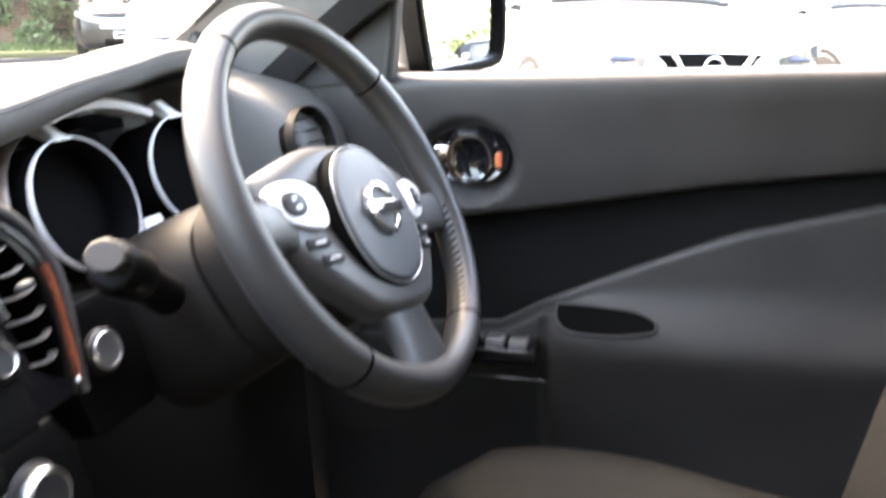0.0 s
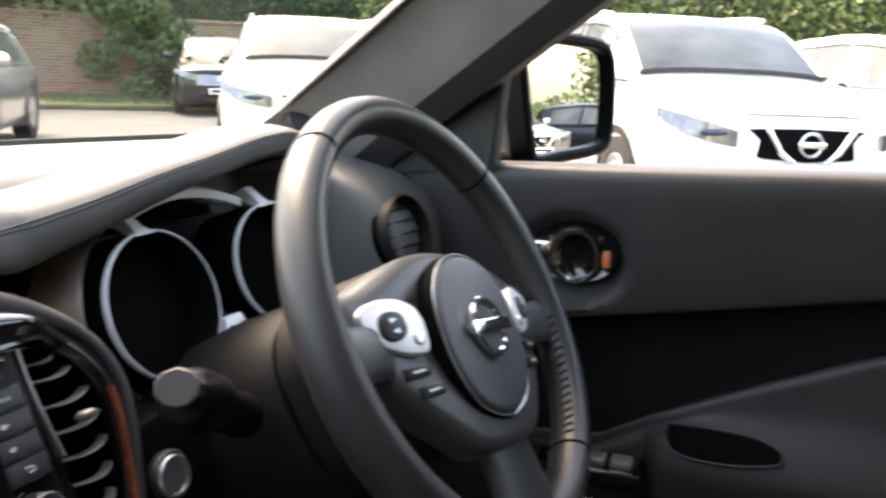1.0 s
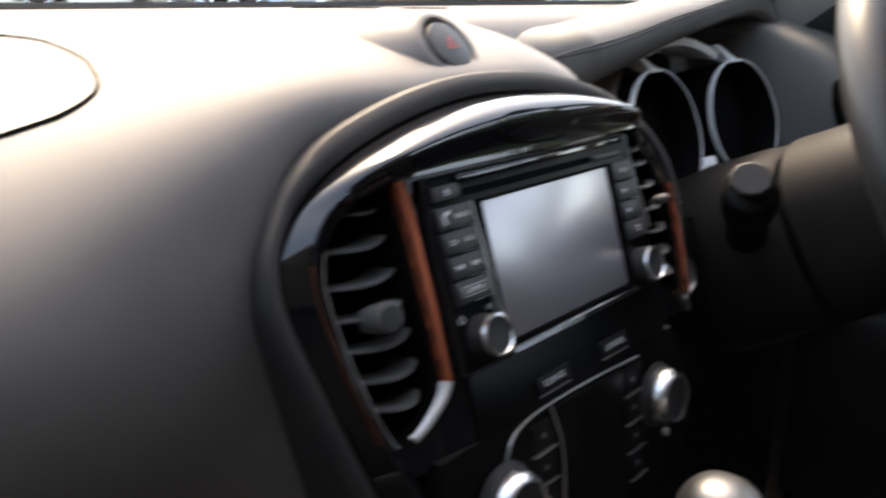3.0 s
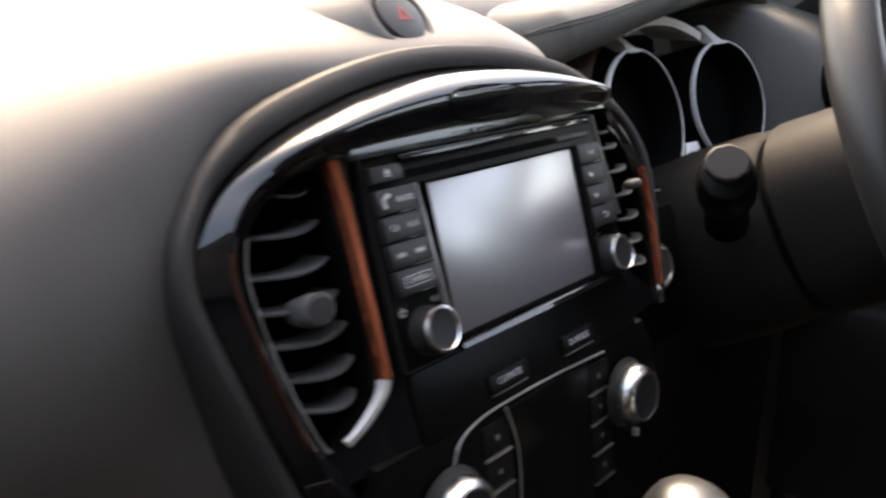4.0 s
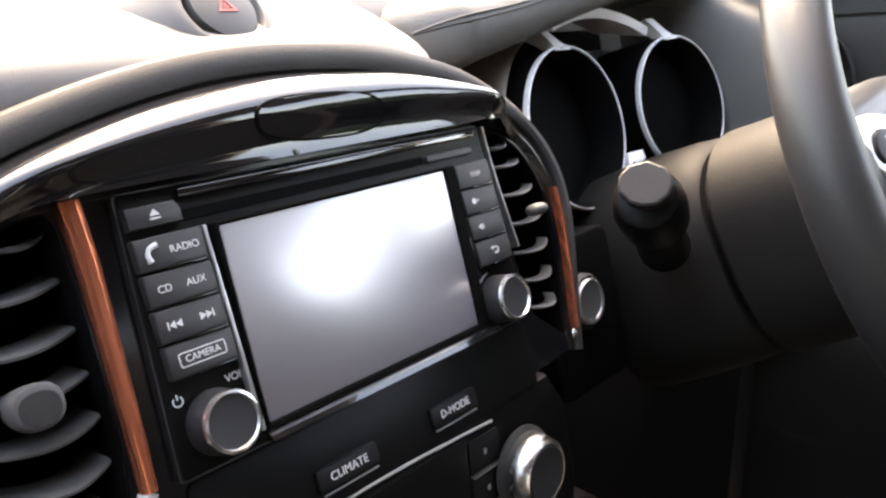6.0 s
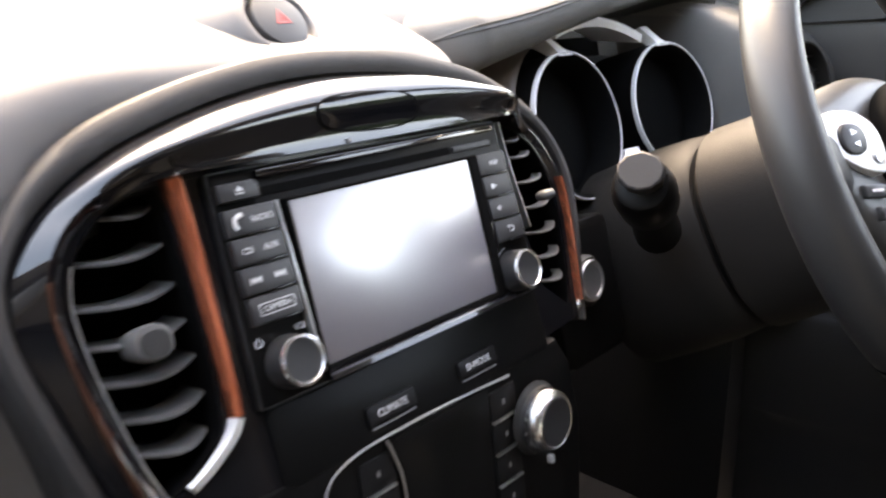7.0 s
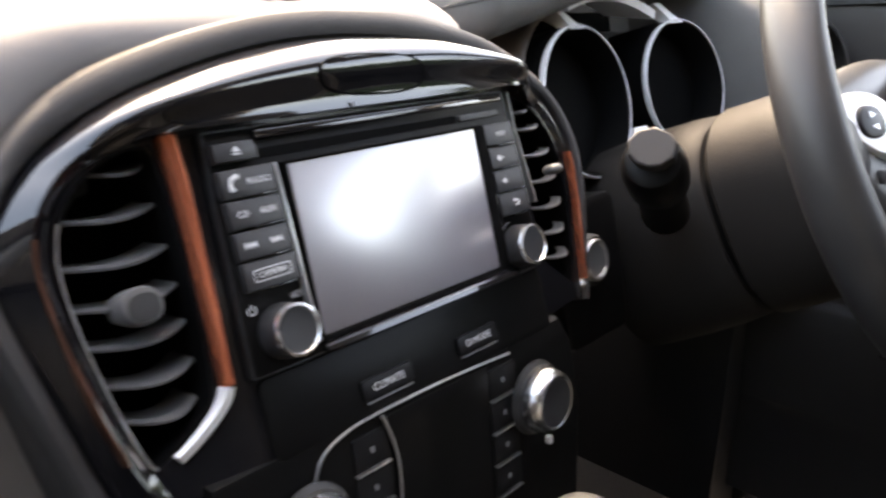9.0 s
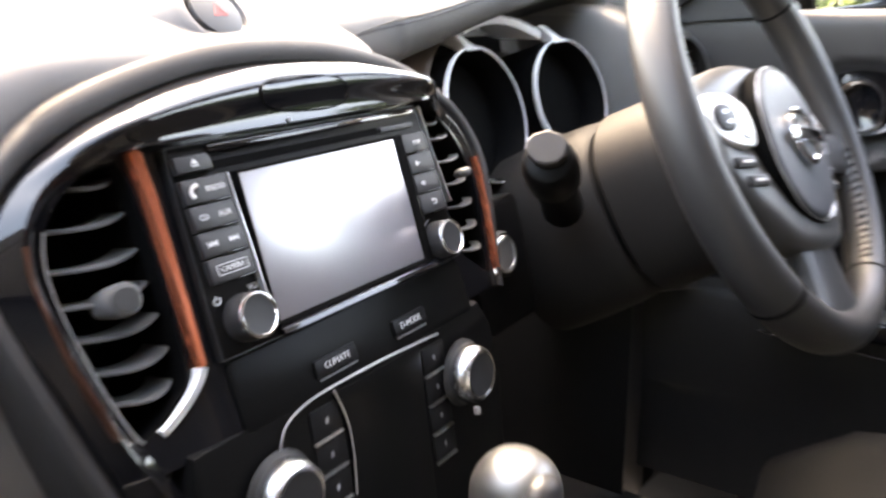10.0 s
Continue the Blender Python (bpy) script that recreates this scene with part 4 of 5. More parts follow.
# ---- driver's corner vent ----
dvent = thing("air_vent", "round black air vent at the end of the dash", "air vent", pose(0.616, -0.006, 0.980, -14, 0, -8) @ Matrix.Scale(0.92, 4), "dashboard vents")
part("collar", lathe([(0.0500, -0.016), (0.0495, -0.006), (0.0480, -0.0025), (0.0462, -0.003), (0.045, -0.02)], 40), COLUMN, dvent, "slim rounded collar")
part("bowl", lathe([(0.0455, -0.02), (0.0450, -0.03), (0.0, -0.032)], 36), VOID, dvent)
for i in range(-2, 3):
    w = math.sqrt(max(0, 0.043 ** 2 - (0.016 * i) ** 2))
    part("slat", rbox(-w, w, 0.012, 0.028, 0.016 * i - 0.0010, 0.016 * i + 0.0010, 0.0008, 1), SATINBLACK, dvent)

# ---- steering wheel ----
wheel = thing("steering_wheel", "black leather three-spoke steering wheel with silver control pads", "steering wheel", WHEEL)
RR = 0.1782


def rim_arc(a0, a1, r=0.0165, n=14, steps=80, closed=False, grow=0.0):
    path = [(RR * math.cos(radians(a0 + (a1 - a0) * i / steps)), 0, RR * math.sin(radians(a0 + (a1 - a0) * i / steps))) for i in range(steps if closed else steps + 1)]
    rows = []
    for x, y, z in path:
        d = Vector((x, 0, z)).normalized()
        fat = 1 + 0.16 * max(0.0, -d.dot(Vector((math.cos(radians(52)), 0, math.sin(radians(52)))))) ** 3      # fuller grip low down
        ring = []
        for j in range(n):
            u = 2 * math.pi * j / n
            ring.append(tuple(Vector((x, 0, z)) + d * (r * fat + grow) * 0.92 * math.cos(u) + Vector((0, 1, 0)) * (r * fat + grow) * 1.12 * math.sin(u)))
        rows.append(ring)
    return loft(rows, round_u=closed, round_v=True)


part("rim", rim_arc(0, 360, n=20, steps=120, closed=True), LEATHER, wheel, "grained black leather rim")
for a in (36, 121, 220, 296.5):
    part("seam", rim_arc(a - 0.5, a + 0.5, n=18, steps=2, grow=0.0004), VOID, wheel, "stitched seam across the leather")
for lo, hi in ((-60, -18), (176, 216)):
    for i in range(16):
        a = radians(lo + (hi - lo) * i / 15)
        p = Vector((RR * math.cos(a), 0, RR * math.sin(a))) * ((RR - 0.0145) / RR)
        q = Vector((-math.sin(a), 0, math.cos(a))) * 0.0016
        part("lacing_stitch", tube([tuple(p - Vector((0, 0.011, 0)) + q), tuple(p - q)], 0.0009, 5), VOID, wheel)
shell = spline([(-0.147, 0.041), (-0.120, 0.050), (-0.075, 0.066), (-0.040, 0.075), (0.0, 0.078), (0.040, 0.075), (0.075, 0.066), (0.120, 0.050), (0.147, 0.041), (0.147, 0.000), (0.130, -0.014), (0.104, -0.042), (0.075, -0.068), (0.040, -0.090), (-0.040, -0.090), (-0.075, -0.068), (-0.104, -0.042), (-0.130, -0.014), (-0.147, 0.000)][::-1], 4, True)


def hub_bow(x, v):
    return 0.011 * min(1.6, (x / 0.1) ** 2) + 0.016 * min(1.3, (max(0, v - 0.02) / 0.06) ** 2)


part("hub_shell", prism(shell, -0.013, 0.014, 0.012, 4, hub_bow), HUB, wheel, "grey-black plastic hub shell")
bag = spline([(-0.057, 0.033), (-0.034, 0.058), (0.0, 0.067), (0.034, 0.058), (0.057, 0.033), (0.063, -0.002), (0.056, -0.034), (0.037, -0.058), (0.0, -0.069), (-0.037, -0.058), (-0.056, -0.034), (-0.063, -0.002)][::-1], 4, True)
part("airbag_joint", prism(inset(bag, -0.0016), -0.0136, 0.0, 0.0005), VOID, wheel)
part("airbag_edge", annulus(inset(bag, -0.0006), inset(bag, 0.0008), -0.0144, 0.0, 0.0006), SATIN, wheel, "fine bright edge")
part("airbag_cover", prism(inset(bag, 0.0010), -0.0168, 0.0, 0.006, 4), AIRBAG, wheel, "blue-grey airbag cover")
emblem = part("emblem", annulus(oval(0, 0.002, 0.0255, 0.0255, 40), oval(0, 0.002, 0.0195, 0.0195, 40), -0.0235, -0.018, 0.0016), CHROME, wheel, "round chrome emblem")
part("emblem_bar", prism(rrect(-0.0305, 0.0305, -0.0035, 0.0075, 0.001, 2), -0.0255, -0.019, 0.0012), CHROME, emblem, "chrome crossbar")
part("emblem_disc", prism(oval(0, 0.002, 0.019, 0.019, 32), -0.0203, -0.018), BUTTON, emblem)
for s in (-1, 1):
    spoke = []
    for i in range(9):
        t = i / 8
        x = s * (0.085 + (RR - 0.085) * t)
        zc, h = 0.004 - 0.004 * t, 0.034 - 0.010 * math.sin(math.pi * t) - 0.006 * t
        y = 0.012 - 0.010 * t
        spoke.append([(x, y + 0.009 * c, zc + h * q) for c, q in oval(0, 0, 1, 1, 16, 3)])
    part("spoke", loft(spoke, round_v=True), LEATHER, wheel, "moulded side spoke")
    pad_loop = spline([(s * 0.0790, 0.026), (s * 0.0920, 0.0355), (s * 0.1080, 0.0380), (s * 0.1240, 0.0355), (s * 0.1350, 0.0280), (s * 0.1275, 0.0110), (s * 0.1100, -0.0010), (s * 0.0920, -0.0060), (s * 0.0790, -0.0050), (s * 0.0750, 0.010)], 4, True)
    if s > 0:
        pad_loop = pad_loop[::-1]
    pad = part("control_pad", prism(pad_loop, -0.0168, 0.004, 0.002, 2, hub_bow), SILVERPLASTIC, wheel, "satin silver control pad")
    part("rocker", prism(oval(s * 0.108, 0.0170, 0.0125, 0.0110, 24, 2.4), -0.0190, -0.005, 0.002, 2, hub_bow), BUTTON, pad, "black rocker button")
    part("rocker_mark", prism(arrow(s * 0.108, 0.0210, 0.006, 0.004, 1), -0.0196, -0.012, bow=hub_bow), SATIN, pad)
    part("rocker_mark", prism(arrow(s * 0.108, 0.0130, 0.006, 0.004, -1), -0.0196, -0.012, bow=hub_bow), SATIN, pad)
    part("round_button", prism(oval(s * 0.0870, 0.0045, 0.0050, 0.0050, 20), -0.0185, -0.005, 0.001, 2, hub_bow), SATIN, pad)
    for v, x, w in ((-0.0180, 0.0960, 0.0120), (-0.0330, 0.0870, 0.0115)):
        b = part("wheel_button", prism(rrect(s * x - w, s * x + w, v - 0.0045, v + 0.0045, 0.0012, 2), -0.0160, 0.0, 0.0015, 2, hub_bow), BUTTON, wheel, "black wheel button")
        part("print_bar", prism(rrect(s * x - 0.006, s * x + 0.006, v - 0.0008, v + 0.0010, 0.0003, 1), -0.0164, -0.012, bow=hub_bow), PRINT, b)
low = []
for i in range(11):
    t = i / 10
    z = -0.070 - (RR - 0.094) * t
    w = 0.040 - 0.006 * math.sin(math.pi * t * 0.8) + 0.012 * t ** 2
    low.append([(w * c, 0.006 - 0.006 * t + 0.010 * q, z) for c, q in oval(0, 0, 1, 1, 18, 3)])
part("lower_spoke", loft(low, round_v=True), LEATHER, wheel, "satin dark lower spoke")
for ob in wheel.children:                # the hub sits a little below the middle of the rim, and the wheel is turned a little
    if ob.name.split(".")[0] not in ("rim", "seam", "lacing_stitch"):
        ob.matrix_basis = pose(0, 0, -0.0205, 0, 11.6, 0)

# ---- column shroud and stalk ----
column = thing("steering_column", "dark grey plastic steering column shroud", "steering column", WHEEL)
for name, steps in (("collar", ((0.040, 0.074, 0.90), (0.043, 0.080, 0.96), (0.050, 0.082, 1.0), (0.080, 0.084, 1.0), (0.110, 0.086, 1.0), (0.121, 0.087, 1.0), (0.1245, 0.084, 0.97), (0.125, 0.078, 0.92))),
                    ("neck", ((0.120, 0.080, 0.90), (0.136, 0.080, 0.90))),
                    ("shroud", ((0.1305, 0.079, 0.93), (0.1310, 0.083, 0.965), (0.135, 0.086, 0.98), (0.160, 0.089, 1.0), (0.200, 0.093, 1.0), (0.240, 0.095, 1.0)))):
    rows = [[(w * c, y, -0.012 + (0.077 * (1 - 0.10 * c * c) if q > 0 else 0.092) * k * (w / 0.085) * q) for c, q in oval(0, 0, 1, 1, 40, 2.9)] for y, w, k in steps]
    part(name, loft(rows, round_v=True), VOID if name == "neck" else COLUMN, column, "dark joint in the shroud" if name == "neck" else "")
stalk = thing("indicator_stalk", "dark indicator stalk with a blunt faceted grey end", "stalk", look((0.153, -0.056, 0.968), (0.153 - 0.84, -0.056 - 0.32, 0.968 + 0.44)))
# local -z runs out through the end of the stalk
facets = [(math.cos(radians(a)), 0.84 * math.sin(radians(a))) for a in (12, 48, 90, 132, 168, 204, 240, 270, 300, 336)]
part("grip", loft([[(r * c, 0.001 + r * q, z) for c, q in facets] for z, r in ((0.0, 0.0008), (0.0, 0.0132), (0.0012, 0.0146), (0.010, 0.0150), (0.022, 0.0135), (0.030, 0.012))], round_v=True), SURROUND, stalk, "blunt faceted grey end", angle=30)
part("ring_switch", loft([[(r * c, -0.004 + r * q, z) for c, q in oval(0, 0, 1, 1, 28)] for z, r in ((0.0125, 0.0130), (0.0140, 0.0165), (0.020, 0.0190), (0.032, 0.0208), (0.062, 0.0205), (0.070, 0.018))], round_v=True), SATINBLACK, stalk, "black turning ring")
part("arm", tube([(0, -0.004, 0.06), (0, -0.006, 0.10), (0, -0.008, 0.15)], [0.0165, 0.016, 0.018], 16), SATINBLACK, stalk)

# ---- windscreen, pillars and the shell of the cabin ----
def screen_edge(s):
    """The line of the windscreen's side edge: s = 0 at the cowl, 1 at the roof."""
    return Vector((0.665 - 0.10 * s, 0.235 - 0.60 * s, 1.080 + 0.393 * s))


rows = []
for i in range(9):
    s = i / 8
    e = screen_edge(s)
    bow = 0.27 * (1 - s) + 0.10 * s
    rows.append([(e.x * k, e.y + bow * (1 - abs(k) ** 2.2), e.z + 0.02 * s * (1 - k * k) + 0.006 * (1 - s)) for k in [-1 + 0.1 * j for j in range(21)]])
glass = solid("windscreen", loft(rows, caps=False), GLASS, "clear laminated windscreen above the dashboard", "windscreen", "structure")
glass.visible_shadow = False
wiper = thing("wiper", "black wiper blade resting at the foot of the windscreen", "wiper")
part("blade", tube([(-0.62, 0.345, 1.105), (-0.40, 0.47, 1.100), (-0.12, 0.535, 1.094)], 0.006, 6), RUBBER, wiper)
part("arm", tube([(-0.40, 0.48, 1.108), (-0.25, 0.53, 1.100), (-0.10, 0.57, 1.080)], 0.007, 6), RUBBER, wiper)

for s in (-1, 1):
    pil = thing("a_pillar", "dark grey grained plastic windscreen pillar", "pillar", kind="structure")
    rows = []
    for i in range(12):
        t = -0.12 + 1.15 * i / 11
        e = screen_edge(t)
        w = 1.0 + 0.4 * max(0, 0.15 - t)
        q = max(0.0, (0.20 - t) / 0.32) ** 2      # the foot flares out over the corner of the glass
        pts = [(-0.055 * q, 0.02 * q, -0.004 * q), (0.012 - 0.02 * q, -0.020, -0.006), (0.020, -0.060 * w, -0.020), (0.030, -0.105 * w, -0.036), (0.042, -0.145 * w, -0.048), (0.075, -0.15 * w, -0.045), (0.09, -0.03, 0.0), (0.03, 0.02, 0.012)]
        rows.append([(s * (e.x + a), e.y + b, e.z + c) for a, b, c in pts])
    trim = part("trim", loft(rows, round_v=True), PILLAR, pil)
    trim.data.materials.append(RUBBER)
    for k, f in enumerate(trim.data.polygons):      # the flank towards the door is coloured black for the shadow on it
        if k < 88 and k % 8 in (3, 4, 5):
            f.material_index = 1
    part("edge_seal", tube([(s * (screen_edge(t).x - 0.001), screen_edge(t).y + 0.002, screen_edge(t).z) for t in [0.1 * i for i in range(11)]], 0.004, 6), RUBBER, pil, "black seal along the glass")
    sail = [(0.085, 1.035), (-0.068, 1.045), (-0.082, 1.150), (-0.110, 1.222), (-0.01, 1.165)]
    rows = [[(s * x, y, z) for y, z in sail] for x in (0.712, 0.745)]
    part("sail_panel", loft(rows, round_v=True), RUBBER, pil, "black triangular panel behind the pillar")
    part("frame_seal", tube([(s * 0.712, -0.066, 1.045), (s * 0.712, -0.081, 1.155), (s * 0.702, -0.125, 1.216), (s * 0.650, -0.40, 1.375), (s * 0.62, -0.62, 1.45)], 0.006, 8), RUBBER, pil, "rubber door frame seal")
    tw = thing("tweeter", "small round black tweeter at the pillar foot", "speaker", pose(s * 0.676, 0.165, 1.099, -28, 0, s * -38))
    part("dome", lathe([(0.029, -0.02), (0.028, 0.006), (0.024, 0.012), (0.012, 0.015), (0, 0.016)], 28), PILLAR if s < 0 else RUBBER, tw)

# outer shell: floor, roof, sides, rear
solid("floor", rbox(-0.72, 0.72, -1.9, 0.55, 0.30, 0.335, 0), CARPET, "black carpeted cabin floor", "floor", "structure")
solid("bulkhead", rbox(-0.74, 0.74, 0.52, 0.56, 0.30, 1.02, 0), BLACK, "black bulkhead in front of the footwells", "wall", "structure")
rows = []
for i in range(9):
    t = i / 8
    y = -0.34 - 1.40 * t
    rows.append([(x, y, z) for x, z in ((-0.62, 1.43), (-0.52, 1.478 + 0.02 * math.sin(math.pi * t)), (0, 1.50 + 0.03 * math.sin(math.pi * t)), (0.52, 1.478 + 0.02 * math.sin(math.pi * t)), (0.62, 1.43), (0.64, 1.47), (0, 1.56), (-0.64, 1.47))])
solid("ceiling", loft(rows, round_v=True), HEADLINE, "pale grey fabric headlining", "ceiling", "structure")
for s in (-1, 1):
    rows = []
    for x0, x1, y0, y1, z0, z1 in ((0.60, 0.68, -1.20, -1.06, 0.34, 1.46),):
        rows = [[(s * (x0 + 0.09 * (1 - t)), a, z0 + (z1 - z0) * t) for a in (y0, y1)] + [(s * (x1 + 0.09 * (1 - t)), a, z0 + (z1 - z0) * t) for a in (y1, y0)] for t in (0, 0.5, 1)]
    solid("b_pillar", loft(rows, round_v=True), PILLAR, "dark grey pillar behind the front door", "pillar", "structure")
    # the passenger side is carried up over its window to block light
    solid("rear_side", rbox(min(s * 0.70, s * 0.76), max(s * 0.70, s * 0.76), -1.9, -1.06, 0.34, 1.10 if s > 0 else 1.46, 0.01), DOORLOW, "unseen dark plastic rear side panel", "side panel", "structure")
    solid("roof_rail", tube([(s * 0.62, -0.36, 1.45), (s * 0.63, -0.9, 1.47), (s * 0.62, -1.75, 1.45)], 0.035, 8), HEADLINE, "pale trimmed roof rail", "roof rail", "structure")
# unseen wall up to the roof, added to shut out rear light
solid("tailgate_wall", rbox(-0.72, 0.72, -1.93, -1.88, 0.34, 1.50, 0), DOORLOW, "added unseen wall that keeps rear light out", "wall", "structure")
# added where the passenger window would be, to keep its light out
solid("passenger_side_wall", rbox(-0.80, -0.62, -1.15, -0.20, 1.045, 1.50, 0.01), DOORLOW, "added unseen panel that keeps passenger window light out", "wall", "structure")
solid("passenger_door_panel", rbox(-0.79, -0.73, -0.90, 0.30, 0.34, 1.045, 0.012), DOORLOW, "dark plastic passenger door panel", "door", "structure")
for s in (-1, 1):
    solid("kick_panel", rbox(min(s * 0.705, s * 0.80), max(s * 0.705, s * 0.80), 0.085 if s > 0 else 0.28, 0.56, 0.30, 0.90, 0), BLACK, "black side panel of the footwell", "side panel", "structure")

# ---- the driver's door ----
door = thing("driver_door", "closed driver's door with dark grained plastic panels", "car door")


def upper_edge(y):
    return float(np.interp(-y, (-0.1, 0.17, 0.30, 0.49, 0.67, 0.95), (0.845, 0.860, 0.878, 0.908, 0.928, 0.942)))


def arm_edge(y):
    return float(np.interp(-y, (-0.1, 0.20, 0.265, 0.34, 0.41, 0.51, 0.67, 0.95), (0.680, 0.700, 0.737, 0.772, 0.802, 0.843, 0.884, 0.90)))


ys = [0.10 - 0.03 * i for i in range(5)] + [-0.05 - 0.006 * i for i in range(38)] + [-0.28 - 0.03 * i for i in range(24)]


def dent(y, z):
    e = ((y + 0.166) / 0.066) ** 2 + ((z - 0.934) / 0.058) ** 2
    return 0.033 * max(0.0, 1 - e) ** 0.45


rows = []
for y in ys:
    ze = upper_edge(y)
    rows.append([(x + dent(y, z), y, z) for x, z in spline([(0.775, 1.036), (0.760, 1.050), (0.735, 1.050), (0.722, 1.042), (0.720, 1.020), (0.728, (1.02 + ze) / 2 + 0.015), (0.738, ze + 0.012), (0.745, ze + 0.002), (0.757, ze - 0.002)], 9)] + [(0.80, y, ze - 0.002), (0.80, y, 1.036)])
part("upper_panel", loft(rows, round_v=True), DOORTOP, door, "mid-grey grained upper panel", angle=60)
rows, lining = [], []
for y in ys:
    ze, za = upper_edge(y), arm_edge(y)
    f = sm(0.235, 0.29, -y)
    h, zr = max(0.0, za - 0.76), min(0.698, za - 0.045)
    lining.append([(x, y, z) for x, z in ((0.795, ze + 0.004), (0.775, ze - 0.004), (0.773, (ze + za) / 2), (0.772, za + 0.004), (0.770, za - 0.008), (0.795, za - 0.008))])
    low = [(0.792, za - 0.004), (0.774, za - 0.001), (0.764, za + 0.002), (0.757, za - 0.003), (0.7545, za - 0.012), (0.752, za - 0.014 - 0.45 * h), (0.745, za - 0.018 - 0.80 * h), (0.7235, zr + 0.028), (0.711, zr + 0.002), (0.7115, zr - 0.022), (0.722, zr - 0.058), (0.738, zr - 0.12), (0.745, 0.50), (0.745, 0.36)]
    rows.append([(0.770 + max(f, 0.35) * (x - 0.770) if x < 0.770 else x, y, z) for x, z in spline(low, 3)] + [(0.80, y, 0.36)])
part("insert", loft(lining, round_v=True), DOORINSERT, door, "black insert above the armrest", angle=60)
part("lower_panel", loft(rows, round_v=True), DOORLOW, door, "dark lower panel with a sweeping armrest", angle=60)


def side_at(x, y, z, spin=0.0):
    """A frame on the door's inner face: local -y looks into the cabin, local x runs towards the tail."""
    return pose(x, y, z, 0, 0, -90) @ pose(0, 0, 0, 0, spin, 0)


bowl = part("handle_bowl", loft([[(0.058 * k * c, dy, 0.044 * k * q + 0.012) for c, q in oval(0, 0, 1, 1, 40, 2.2)] for k, dy in ((1.0, 0.006), (0.9, 0.0), (0.6, 0.010), (0.02, 0.014))], round_v=True, caps=False), PIANO, door, "gloss black oval handle bowl", side_at(0.741, -0.166, 0.934))
handle = part("door_handle", annulus(oval(-0.002, 0.004, 0.031, 0.034, 40), oval(0.001, 0.004, 0.0245, 0.0275, 40), -0.004, 0.012, 0.0022), CHROME, door, "chrome ring door handle", side_at(0.742, -0.166, 0.934, 0))
part("lever", loft([[(0.026 * k * c + 0.001, dy, 0.029 * k * q + 0.004) for c, q in oval(0, 0, 1, 1, 32)] for k, dy in ((1.0, 0.002), (0.7, 0.006), (0.02, 0.007))], caps=False, round_v=True), PIANO, handle, "black cupped lever")
part("grip", prism(rrect(-0.052, -0.026, -0.012, 0.022, 0.006, 3), -0.003, 0.012, 0.003), CHROME, handle, "chrome finger grip")
lock = part("lock_button", prism(rrect(0.034, 0.043, -0.008, 0.012, 0.003, 3), -0.001, 0.010, 0.002), ORANGE, door, "orange lock marker", side_at(0.742, -0.166, 0.934))
pull_loop = spline([(-0.066, 0.018), (-0.060, 0.0215), (0.0, 0.020), (0.045, 0.016), (0.070, 0.006), (0.074, -0.002), (0.066, -0.009), (0.020, -0.016), (-0.030, -0.016), (-0.055, -0.010), (-0.066, 0.004)][::-1], 3, True)
pull_loop = [(0.90 * x, 0.95 * v) for x, v in pull_loop]
# rim in a paler plastic than the door, for the highlight on it
pull = part("door_pull", annulus(inset(pull_loop, -0.0035), pull_loop, -0.004, 0.012, 0.002), HUB, door, "raised rim of the pull pocket", side_at(0.7200, -0.347, 0.7255) @ pose(0, 0, 0, -27, 0, 0))
# no hollow is cut; a black sheet gives the pocket its shade
part("pocket", prism(pull_loop, -0.0028, 0.004), VOID, pull, "flat black sheet for the pocket's shade")
switches = part("switch_panel", rbox(0.690, 0.745, -0.262, -0.085, 0.664, 0.690, 0.006), PIANO, door, "gloss black window switch panel")
for y, z in ((-0.12, 0.0), (-0.16, 0.0), (-0.205, 0.002), (-0.237, 0.002)):
    part("window_switch", rbox(0.698, 0.722, y - 0.013, y + 0.013, 0.689, 0.698 + z, 0.003), BUTTON if y > -0.2 else SATIN, switches, "window switch")
part("switch_edge", tube([(0.6895, -0.09, 0.688), (0.6895, -0.26, 0.688)], 0.0022, 6), CHROME, switches, "bright edge line")
part("switch_edge", tube([(0.694, -0.09, 0.652), (0.694, -0.275, 0.646)], 0.0016, 6), CHROME, switches, "lower bright line")
part("outer_skin", rbox(0.792, 0.815, -0.95, 0.15, 0.28, 1.03, 0.008), DARKPAINT, door, "painted outer skin")
pane = solid("window_1", rbox(0.752, 0.756, -0.92, -0.09, 1.03, 1.049, 0), RUBBER, "black rubber seal at the foot of the driver's window", "window", "structure")

# ---- the outside mirror ----
mirror = thing("door_mirror", "door mirror in a black housing outside the window", "mirror", pose(0.912, -0.114, 1.122, 0, 0, -29.7))
face = [(-0.082, 0.030), (-0.082, 0.066), (-0.070, 0.078), (0.0, 0.076), (0.060, 0.070), (0.079, 0.052), (0.082, 0.0), (0.078, -0.046), (0.062, -0.064), (-0.020, -0.071), (-0.058, -0.074), (-0.068, -0.060)][::-1]
face = spline(face, 3, True)
part("glass", prism(face, 0.004, 0.008), MIRROR, mirror, "silvered mirror glass")
part("rim", annulus(inset(face, -0.014), inset(face, 0.001), -0.010, 0.03, 0.004), DIAL, mirror, "black rim")
part("housing", loft([[(x * k + 0.004, y, z * k) for x, z in inset(face, -0.013)] for y, k in ((0.012, 1.0), (0.04, 0.98), (0.07, 0.86), (0.09, 0.62), (0.097, 0.3))], round_v=True), RUBBER, mirror, "dark outer shell")
